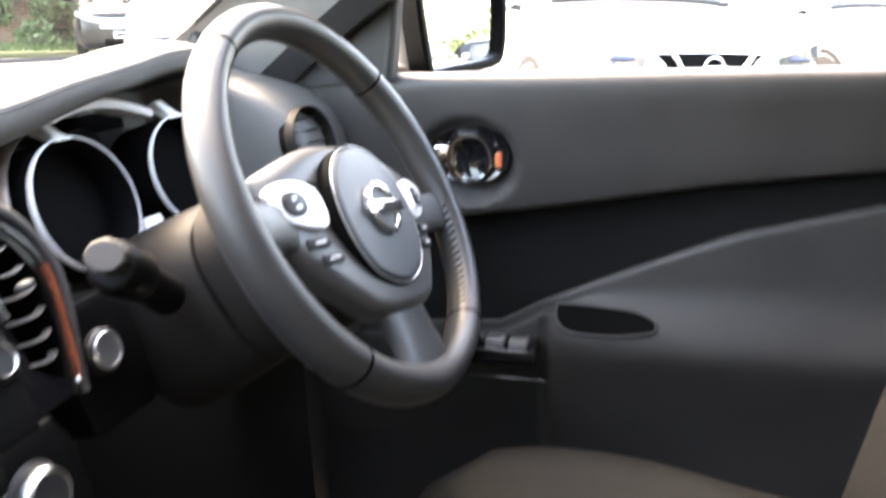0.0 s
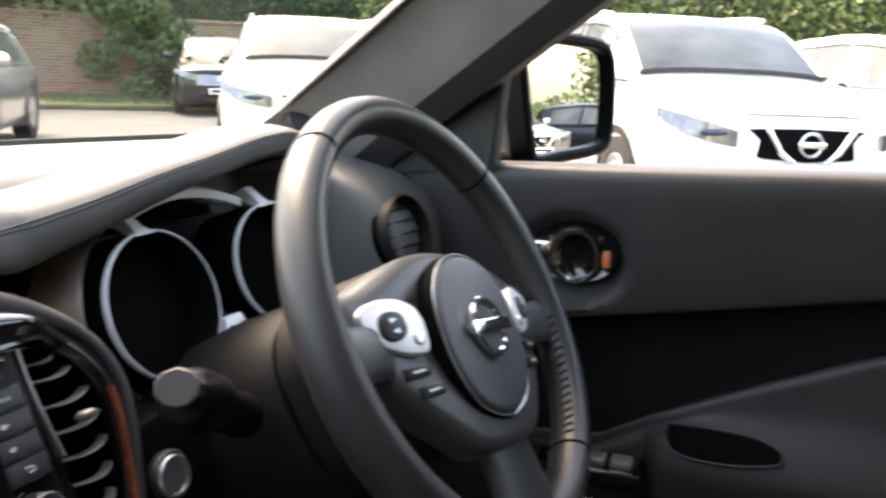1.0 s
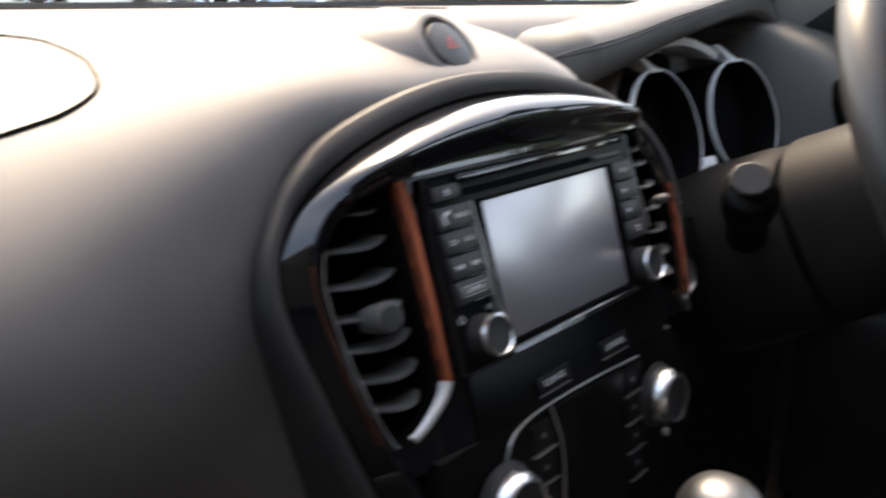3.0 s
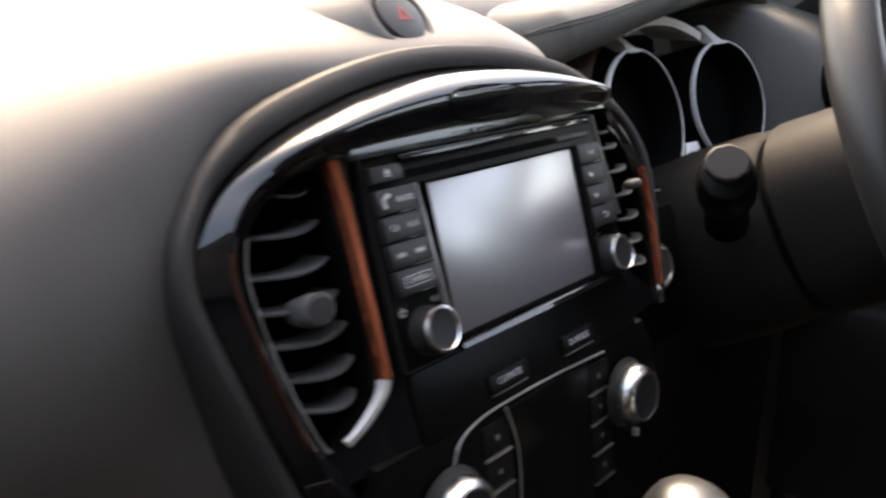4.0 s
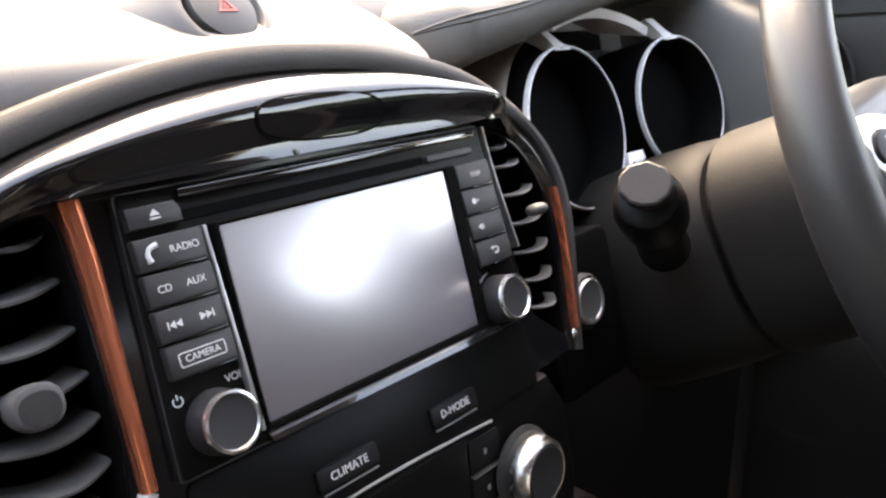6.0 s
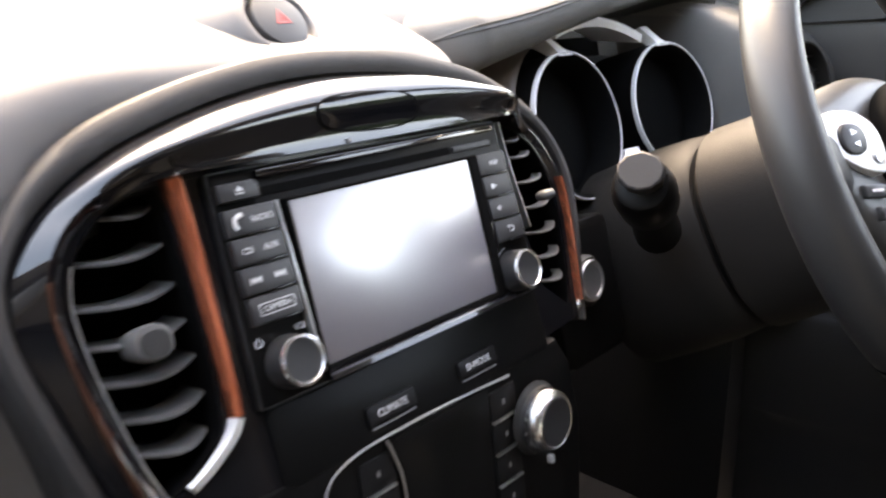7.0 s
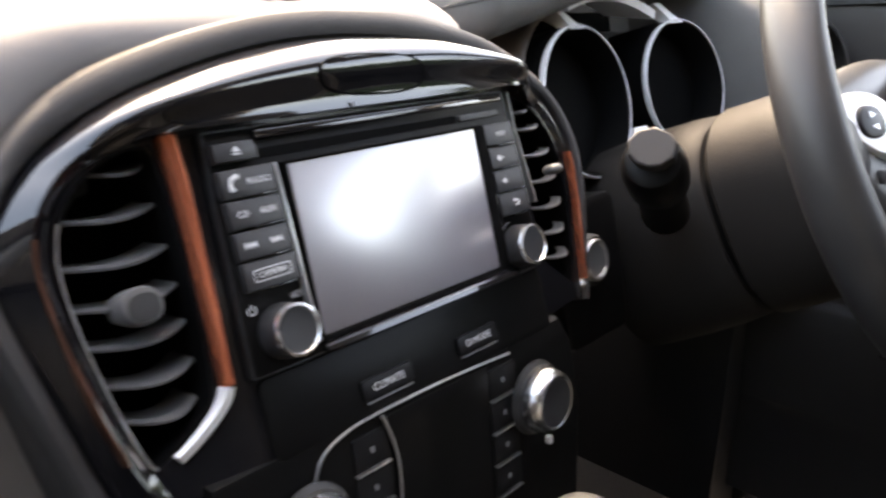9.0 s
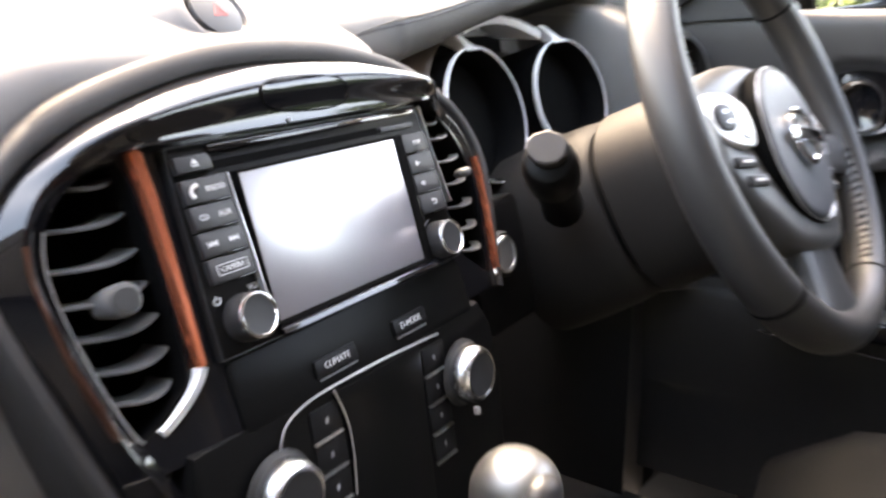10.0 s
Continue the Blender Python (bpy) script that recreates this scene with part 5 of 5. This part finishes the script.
part("foot", tube([(0.02, 0.045, -0.07), (-0.06, 0.055, -0.092), (-0.17, 0.04, -0.085)], [0.026, 0.024, 0.03], 12), RUBBER, mirror)

# ---- driver's seat ----
seat = thing("driver_seat", "dark grey fabric driver's seat", "car seat")
rows = []
for i in range(13):
    t = i / 12
    y = -0.145 - 0.50 * t
    top = 0.586 + 0.022 * math.sin(math.pi * min(1, t * 1.25)) - 0.05 * max(0, 0.18 - t) / 0.18 - 0.03 * t
    w = 0.205 + 0.035 * math.sin(0.5 * math.pi * min(1, 1.6 * t))
    ring = []
    for c, z in ((-1.0, 0.42), (-1.02, top - 0.05), (-0.93, top + 0.012), (-0.72, top + 0.018), (-0.52, top - 0.012), (0, top - 0.020), (0.52, top - 0.012), (0.72, top + 0.018), (0.93, top + 0.012), (1.02, top - 0.05), (1.0, 0.42)):
        ring.append((0.375 + w * c, y, z))
    rows.append(ring)
part("cushion", loft(rows, round_v=True), FABRIC, seat, "ribbed fabric cushion", angle=70)
rows = []
for i in range(12):
    t = i / 11
    z = 0.52 + 0.62 * t
    y = -0.692 - 0.12 * t
    w = 0.245 - 0.07 * t ** 2
    rows.append([(0.40 + w * a, y + b, z) for a, b in ((-1.0, 0.055), (-0.82, 0.075), (-0.6, 0.02), (0, 0.0), (0.6, 0.02), (0.82, 0.075), (1.0, 0.055), (1.0, -0.06), (0.6, -0.11), (-0.6, -0.11), (-1.0, -0.06))])
part("backrest", loft(rows, round_v=True), FABRIC, seat, "bolstered fabric backrest", angle=70)
part("headrest", blob(0.40, -0.852, 1.245, 0.125, 0.05, 0.095, 24, 14, 3.0), FABRIC, seat)
for x in (0.35, 0.45):
    part("headrest_post", tube([(x, -0.845, 1.10), (x, -0.852, 1.20)], 0.006, 8), CHROME, seat)
part("base", rbox(0.19, 0.61, -0.62, -0.22, 0.335, 0.45, 0.02), BLACK, seat)

# ---- outside: the car park ----
OUT = pose(0, 0, 0.12, 2.9, 0, 0)           # the car stands nose-down on a slope


def out(x, y, z=0.0, turn=0.0):
    return OUT @ pose(x, y, z, 0, 0, turn)


bm = bmesh.new()
bmesh.ops.create_grid(bm, x_segments=40, y_segments=40, size=150)
solid("ground", bm, ASPHALT, "worn grey asphalt of a car park", "ground", "structure", OUT)


def parked_car(name, label, m, paint, length=4.3, wide=1.8, high=1.58, mirrors=1.0, barred=False):
    """Its front looks along local -y; local origin on the ground under the front bumper."""
    car = thing(name, label, "car", m, "parked cars")
    hw = wide / 2
    k = high / 1.58
    st = [(0.0, 0.66, 0.30, 0.70), (0.006, 0.80, 0.24, 0.80), (0.025, 0.90, 0.22, 0.87), (0.07, 0.965, 0.21, 0.93), (0.14, 0.99, 0.21, 0.985), (0.22, 1.0, 0.21, 1.035), (0.27, 1.0, 0.21, 1.06), (0.5, 1.0, 0.21, 1.05), (0.8, 1.0, 0.21, 1.08), (0.94, 0.97, 0.24, 1.08), (0.985, 0.9, 0.28, 1.02), (1.0, 0.8, 0.36, 0.85)]
    rows = []
    for f, w, z0, z1 in st:
        w, z1 = w * hw, z1 * k
        half = [(0, z0), (w * 0.88, z0), (w * 0.98, z0 + 0.12), (w, (z0 + z1) / 2), (w * 0.985, z1 - 0.14), (w * 0.90, z1 - 0.035), (w * 0.60, z1 + 0.005), (0, z1 + 0.02)]
        rows.append([(x, f * length, z) for x, z in half] + [(-x, f * length, z) for x, z in half[-2:0:-1]])
    part("body", loft(rows, round_v=True), paint, car)

    def shell(f, u):
        zt = float(np.interp(f, (0.225, 0.30, 0.36, 0.42, 0.55, 0.80, 0.88, 0.965), (1.045, 1.26, 1.42, 1.515, 1.575, 1.53, 1.46, 1.06))) * k
        zb = 1.03 * k
        wb, wt = hw * 0.94, hw * float(np.interp(f, (0.225, 0.42, 0.8, 0.96), (0.80, 0.72, 0.70, 0.80)))
        a, s = abs(u), math.copysign(1, u)
        if a <= 0.6:
            x = wt * a / 0.6
            return Vector((s * x, f * length, zt - 0.035 * (a / 0.6) ** 3))
        q = (a - 0.6) / 0.4
        return Vector((s * (wt + (wb - wt) * q), f * length, (zt - 0.035) * (1 - q) + zb * q))

    fs = [0.225 + 0.74 * i / 24 for i in range(25)]
    us = [-1 + 2 * j / 30 for j in range(31)]
    part("cabin", loft([[tuple(shell(f, u)) for u in us] for f in fs], caps=False), paint, car)

    def patch(pname, f0, f1, u0, u1, mat, tag="", lift=0.012, parent=None):
        grid = []
        for i in range(9):
            f = f0 + (f1 - f0) * i / 8
            r = []
            for j in range(9):
                u = u0 + (u1 - u0) * j / 8
                p = shell(f, u)
                du, df = shell(f, u + 0.01) - p, shell(f + 0.005, u) - p
                nrm = df.cross(du).normalized()
                if nrm.z < 0 and abs(nrm.z) > 0.2:
                    nrm = -nrm
                if abs(nrm.z) <= 0.2 and nrm.x * p.x < 0:
                    nrm = -nrm
                r.append(tuple(p + nrm * lift))
            grid.append(r)
        return part(pname, loft(grid, caps=False), mat, parent or car, tag)

    patch("windscreen", 0.25, 0.405, -0.555, 0.555, DARKGLASS, "sky-reflecting windscreen")
    part("cowl_strip", tube([tuple(shell(0.243, u) + Vector((0, -0.02, 0.012))) for u in [-0.58 + 0.116 * i for i in range(11)]], 0.020, 6), RUBBER, car, "black strip below the windscreen")
    part("bonnet_seam", tube([(x * hw, 0.06 + 0.10 * x * x, 0.835 * k + 0.02 - 0.02 * x * x) for x in [-0.8 + 0.16 * i for i in range(11)]], 0.005, 5), RUBBER, car, "dark bonnet seam")
    for s in (-1, 1):
        part("door_seam", tube([(s * (hw + 0.001), 0.36 * length, 1.0 * k), (s * (hw + 0.002), 0.355 * length, 0.6), (s * (hw + 0.001), 0.37 * length, 0.34)], 0.005, 5), RUBBER, car, "dark door seam")
        part("window_frame", tube([tuple(shell(f, s * 0.645) + Vector((s * 0.012, 0, 0))) for f in (0.30, 0.36, 0.42, 0.5, 0.6, 0.7, 0.79)], 0.012, 6), RUBBER, car, "black window frame")
        patch("side_window", 0.36, 0.54, s * 0.66, s * 0.97, DARKGLASS, "dark side window")
        patch("side_window", 0.56, 0.78, s * 0.66, s * 0.97, DARKGLASS, "dark side window")
    # front: grille, lamps, badge, intake
    part("grille", loft([[(x * hw, y, z * k) for x, z, y in r] for r in (
        [(-0.62, 0.76, 0.055), (-0.30, 0.775, -0.004), (0, 0.78, -0.012), (0.30, 0.775, -0.004), (0.62, 0.76, 0.055)],
        [(-0.55, 0.645, 0.05), (-0.30, 0.60, -0.010), (0, 0.585, -0.018), (0.30, 0.60, -0.010), (0.55, 0.645, 0.05)],
        [(-0.50, 0.64, 0.09), (-0.30, 0.60, 0.05), (0, 0.585, 0.05), (0.30, 0.60, 0.05), (0.50, 0.64, 0.09)],
        [(-0.60, 0.76, 0.09), (-0.30, 0.775, 0.05), (0, 0.78, 0.05), (0.30, 0.775, 0.05), (0.60, 0.76, 0.09)])], round_u=True, caps=False), VOID, car, "black front grille")
    for i in range(5 if barred else 0):
        z = (0.59 + 0.040 * i) * k
        part("grille_bar", tube([(x * hw, -0.030 + 0.10 * x * x, z) for x in (-0.52, -0.3, 0, 0.3, 0.52)], 0.016, 6), CHROME, car, "chrome grille bar")
    for s in (-1, 1):
        if not barred:
            part("grille_bar", tube([(s * 0.30 * hw, -0.022, 0.775 * k), (s * 0.20 * hw, -0.030, 0.64 * k), (s * 0.11 * hw, -0.034, 0.585 * k)], 0.018, 8), CHROME, car, "chrome grille bar")
        lamp = [[(s * hw * x, y - 0.010, z * k) for x, z, y in r] for r in (
            [(0.50, 0.665, -0.016), (0.66, 0.690, -0.004), (0.83, 0.735, 0.033), (0.955, 0.800, 0.16)],
            [(0.50, 0.755, -0.016), (0.66, 0.795, 0.000), (0.83, 0.840, 0.050), (0.955, 0.875, 0.20)],
            [(0.50, 0.755, 0.10), (0.66, 0.795, 0.12), (0.82, 0.840, 0.16), (0.93, 0.875, 0.29)],
            [(0.50, 0.665, 0.10), (0.66, 0.690, 0.12), (0.82, 0.735, 0.16), (0.93, 0.800, 0.29)])]
        hl = part("headlight", loft(lamp, round_u=True, caps=False), LAMPGLASS, car, "clear swept-back headlamp")
        part("lamp_inner", blob(s * hw * 0.66, -0.018, 0.745 * k, 0.085, 0.014, 0.020, 14, 8), BLUELENS, hl, "bluish reflector")
        part("fog_lamp", blob(s * hw * 0.70, 0.045, 0.40, 0.09, 0.03, 0.05, 16, 8), VOID, car)
        mir = part("mirror", blob(s * (hw + 0.10 * mirrors), 0.275 * length, 1.10 * k, 0.105 * mirrors, 0.06 * mirrors, 0.075 * mirrors, 18, 10, 2.6), paint, car, "painted door mirror")
        part("mirror_foot", tube([(s * (hw - 0.04), 0.27 * length, 1.03 * k), (s * (hw + 0.06), 0.275 * length, 1.05 * k)], 0.025, 8), RUBBER, mir)
        part("roof_rail", tube([tuple(shell(f, s * 0.58) + Vector((0, 0, 0.03))) for f in (0.44, 0.5, 0.6, 0.7, 0.8, 0.84)], 0.018, 6), SATIN, car, "roof rail")
        for f in (0.185, 0.80):
            wh = part("wheel", lathe([(0.335, -0.10), (0.335, 0.10), (0.30, 0.115), (0.21, 0.105)], 32), TYRE, car, "black tyre", pose(s * (hw - 0.11), f * length, 0.335, 0, 0, -90 * -s))
            part("rim", lathe([(0.215, 0.09), (0.20, 0.105), (0.06, 0.085), (0.0, 0.10)], 20), SATIN, wh, "alloy rim")
            part("wheel_arch", loft([[(s * (hw + 0.004), f * length + r * math.cos(a), 0.335 + r * math.sin(a)) for r in (0.345, 0.40)] + [(s * (hw - 0.06), f * length + r * math.cos(a), 0.335 + r * math.sin(a)) for r in (0.40, 0.345)] for a in [math.pi * i / 14 for i in range(15)]], round_v=True), RUBBER, car, "black wheel arch")
    part("intake", prism(rrect(-0.45 * hw, 0.45 * hw, 0.30, 0.42, 0.03, 3), -0.008, 0.1, 0.01), VOID, car, "dark lower intake")
    part("badge", annulus(oval(0, 0.69 * k, 0.078, 0.078, 28), oval(0, 0.69 * k, 0.058, 0.058, 28), -0.050, -0.02, 0.006), CHROME, car, "round chrome badge")
    part("badge_bar", prism(rrect(-0.088, 0.088, 0.69 * k - 0.018, 0.69 * k + 0.018, 0.004, 2), -0.054, -0.02, 0.004), CHROME, car)
    part("plate", prism(rrect(-0.26, 0.26, 0.43, 0.54, 0.008, 2), -0.016, 0.02), PRINT, car, "plain number plate")
    part("plate_bar", prism(rrect(-0.21, 0.21, 0.46, 0.51, 0.004, 2), -0.0185, -0.01), VOID, car)
    return car


# raised base and broad tone patches paint mirrored sky into the glass
DARKGLASS = material("car_glass", (0.055, 0.066, 0.068), 0.06, tone=0.55, tone_scale=1.6, spec=0.25)
parked_car("parked_car", "white crossover parked facing the driver's window", out(5.05, -0.60, 0, -62), WHITEPAINT, 4.38, 1.82, 1.60)
parked_car("parked_car", "white hatchback parked behind the crossover", out(8.2, -2.9, 0, -60), WHITEPAINT, 4.2, 1.76, 1.62)
parked_car("parked_car", "white estate car further back in the row", out(10.5, -0.2, 0, -95), WHITEPAINT, 4.5, 1.8, 1.62)
parked_car("parked_car", "white hatchback at the end of the row", out(9.0, -6.4, 0, -110), WHITEPAINT, 4.2, 1.8, 1.58)
parked_car("parked_car", "cream-white people carrier with large mirrors", out(6.04, 3.22, 0, -56), CREAMPAINT, 4.6, 1.9, 1.60, mirrors=1.4)
parked_car("parked_car", "dark blue off-roader with a chrome grille", out(12.9, 9.4, 0, -52), DARKPAINT, 4.8, 1.85, 1.62, barred=True)
parked_car("parked_car", "silver hatchback parked nose-on", out(4.35, 6.9, 0, -52), SILVERPAINT, 4.1, 1.70, 1.40)
parked_car("parked_car", "white hatchback parked next to the silver one", out(3.3, 9.0, 0, -45), WHITEPAINT, 4.1, 1.72, 1.52)
parked_car("parked_car", "silver car standing behind in the row", out(5.2, -15.0, 0, 160), SILVERPAINT, 4.3, 1.78, 1.55)
parked_car("parked_car", "dark car standing behind in the row", out(8.6, -15.5, 0, 150), DARKPAINT, 4.3, 1.78, 1.50)

# brick wall behind the verge
wall_m = out(13.2, 16.4, 0, -46)
wall = thing("brick_wall", "old brown brick garden wall behind the grass verge", "wall", wall_m)
part("brickwork", rbox(-16, 12, 0, 0.24, -0.2, 1.95, 0), BRICK, wall)
part("coping", rbox(-16, 12, -0.04, 0.28, 1.95, 2.03, 0.015), BRICK, wall, "weathered coping course")
verge = rbox(-16, 14, -3.6, 0.0, 0.0, 0.12, 0.05)
solid("verge", verge, SOIL, "grassy verge with bare patches along the wall", "verge", "structure", wall_m)


def leaf_cloud(n, sampler, size, rnd):
    bm = bmesh.new()
    for _ in range(n):
        p = Vector(sampler())
        q = Vector((rnd.gauss(0, 1), rnd.gauss(0, 1), rnd.gauss(0, 0.7))).normalized()
        r = q.orthogonal().normalized()
        r.rotate(Matrix.Rotation(rnd.uniform(0, 6.3), 3, q))
        s = size * rnd.uniform(0.6, 1.4)
        t = r.cross(q)
        vs = [bm.verts.new(p + r * s), bm.verts.new(p + t * s * 0.55), bm.verts.new(p - r * s), bm.verts.new(p - t * s * 0.55)]
        bm.faces.new(vs)
    return bm


def raw_part(name, bm, mat, parent, label=""):
    mesh = bpy.data.meshes.new(name)
    bm.to_mesh(mesh)
    bm.free()
    mesh.materials.append(mat)
    ob = new(name, mesh)
    ob.parent = parent
    if label:
        tagged(ob, label)
    return ob


rnd = random.Random(4)
blades = bmesh.new()
for _ in range(16000):
    x, y = rnd.uniform(-15, 13), rnd.uniform(-3.5, -0.05)
    h = rnd.uniform(0.05, 0.16)
    a = rnd.uniform(0, 6.3)
    w = 0.012
    vs = [blades.verts.new((x + w * math.cos(a), y + w * math.sin(a), 0.11)), blades.verts.new((x - w * math.cos(a), y - w * math.sin(a), 0.11)), blades.verts.new((x + rnd.gauss(0, 0.04), y + rnd.gauss(0, 0.04), 0.11 + h))]
    blades.faces.new(vs)
g = raw_part("grass", blades, GRASS, None)
g.matrix_world = wall_m
tagged(g, "rough green grass along the wall", "grass", kind="stuff")


def tree(label, m, height, spread, n, mat, seed, trunk=0.18, low=0.25, droop=False):
    r = random.Random(seed)
    t = thing("tree", label, "tree", m, "trees round the car park")
    bm = tube([(0, 0, -0.2), (r.gauss(0, 0.1), r.gauss(0, 0.1), height * 0.3), (r.gauss(0, 0.2), r.gauss(0, 0.2), height * 0.6), (r.gauss(0, 0.3), r.gauss(0, 0.3), height * 0.9)], [trunk, trunk * 0.8, trunk * 0.5, trunk * 0.15], 10)
    part("trunk", bm, BARK, t)
    clumps = []
    for i in range(26):
        a, z = r.uniform(0, 6.3), r.uniform(low, 0.95)
        d = spread * r.uniform(0.25, 1.0) * math.sin(math.pi * min(1, max(0.12, (z - low) / (1 - low) * 0.85 + 0.12)))
        end = (d * math.cos(a), d * math.sin(a), height * z)
        clumps.append((end, spread * r.uniform(0.22, 0.42)))
        part("limb", tube([(0, 0, height * max(0.15, z - 0.18)), (end[0] * 0.5, end[1] * 0.5, height * (z - 0.06)), end], [trunk * 0.35, trunk * 0.22, trunk * 0.08], 6), BARK, t)

    def pick():
        c, s = r.choice(clumps)
        while True:
            v = Vector((r.uniform(-1, 1), r.uniform(-1, 1), r.uniform(-1, 1)))
            if v.length < 1:
                break
        p = Vector(c) + v * s
        if droop:
            p.z -= abs(r.gauss(0, 1)) * height * 0.22
        return p
    raw_part("crown", leaf_cloud(n, pick, 0.085, r), mat, t, "uneven leafy crown")
    return t


tree("dense green bush growing up the wall", wall_m @ pose(3.6, -0.7, 0), 3.4, 1.15, 9000, LEAF, 11, trunk=0.08, low=0.02)
tree("tall green tree leaning over the wall", wall_m @ pose(-1.5, -1.2, 0), 6.5, 2.6, 9000, LEAF, 1, low=0.08)
tree("bushy green tree by the wall", wall_m @ pose(2.6, 1.5, 0), 7.5, 3.0, 9000, LEAFLIGHT, 2)
tree("bushy tree behind the wall", wall_m @ pose(-7.0, 2.5, 0), 6.0, 3.2, 8000, LEAFLIGHT, 3)
tree("broad tree behind the wall", wall_m @ pose(8.0, 3.0, 0), 7.5, 3.6, 8000, LEAF, 5)
# out of view; added to cut bright sky from the touch screen
tree("added unseen tree that darkens the screen's reflection", out(15.5, -10.4), 8.5, 2.4, 8000, LEAF, 7, low=0.1)
tree("weeping willow with hanging pale leaves", out(9.2, -19.5), 8.5, 1.8, 14000, LEAFLIGHT, 6, droop=True)


def hedge(label, m, x0, x1, depth, high, n, mat, seed):
    r = random.Random(seed)

    def pick():
        x = r.uniform(x0, x1)
        top = high * (0.86 + 0.14 * noise.noise(Vector((x * 0.8, seed, 0))) + 0.05 * noise.noise(Vector((x * 3, seed, 3))))
        return (x, r.uniform(0, depth), top * r.uniform(0.02, 1.0) ** 0.8)
    ob = raw_part("hedge", leaf_cloud(n, pick, 0.075, r), mat, None)
    ob.matrix_world = m
    tagged(ob, label, "hedge", kind="stuff")
    # plain box; the shade between leaves is put into its colour
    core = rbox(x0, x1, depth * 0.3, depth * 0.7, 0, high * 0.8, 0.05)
    part("hedge_core", core, LEAFDARK, ob, "core in a leaf colour darkened for shade")


hedge("tall green hedge behind the parked cars", out(17.5, 0, 0, -90), -9, 12, 1.6, 3.6, 42000, LEAFLIGHT, 8)
hedge("tall mixed shrubs behind the brick wall", wall_m @ pose(0, 0.9, 0), -15, 12, 2.2, 4.4, 26000, LEAF, 15)
hedge("low bushes across the yard", out(0, -19.5, 0, 0), -4, 12, 1.4, 1.9, 8000, LEAF, 9)
# unseen hedge, added so the touch screen mirrors less low sky
hedge("added unseen hedge that darkens the screen's reflection", out(13.0, 0, 0, -90), 7.5, 21, 1.8, 6.0, 14000, LEAF, 12)
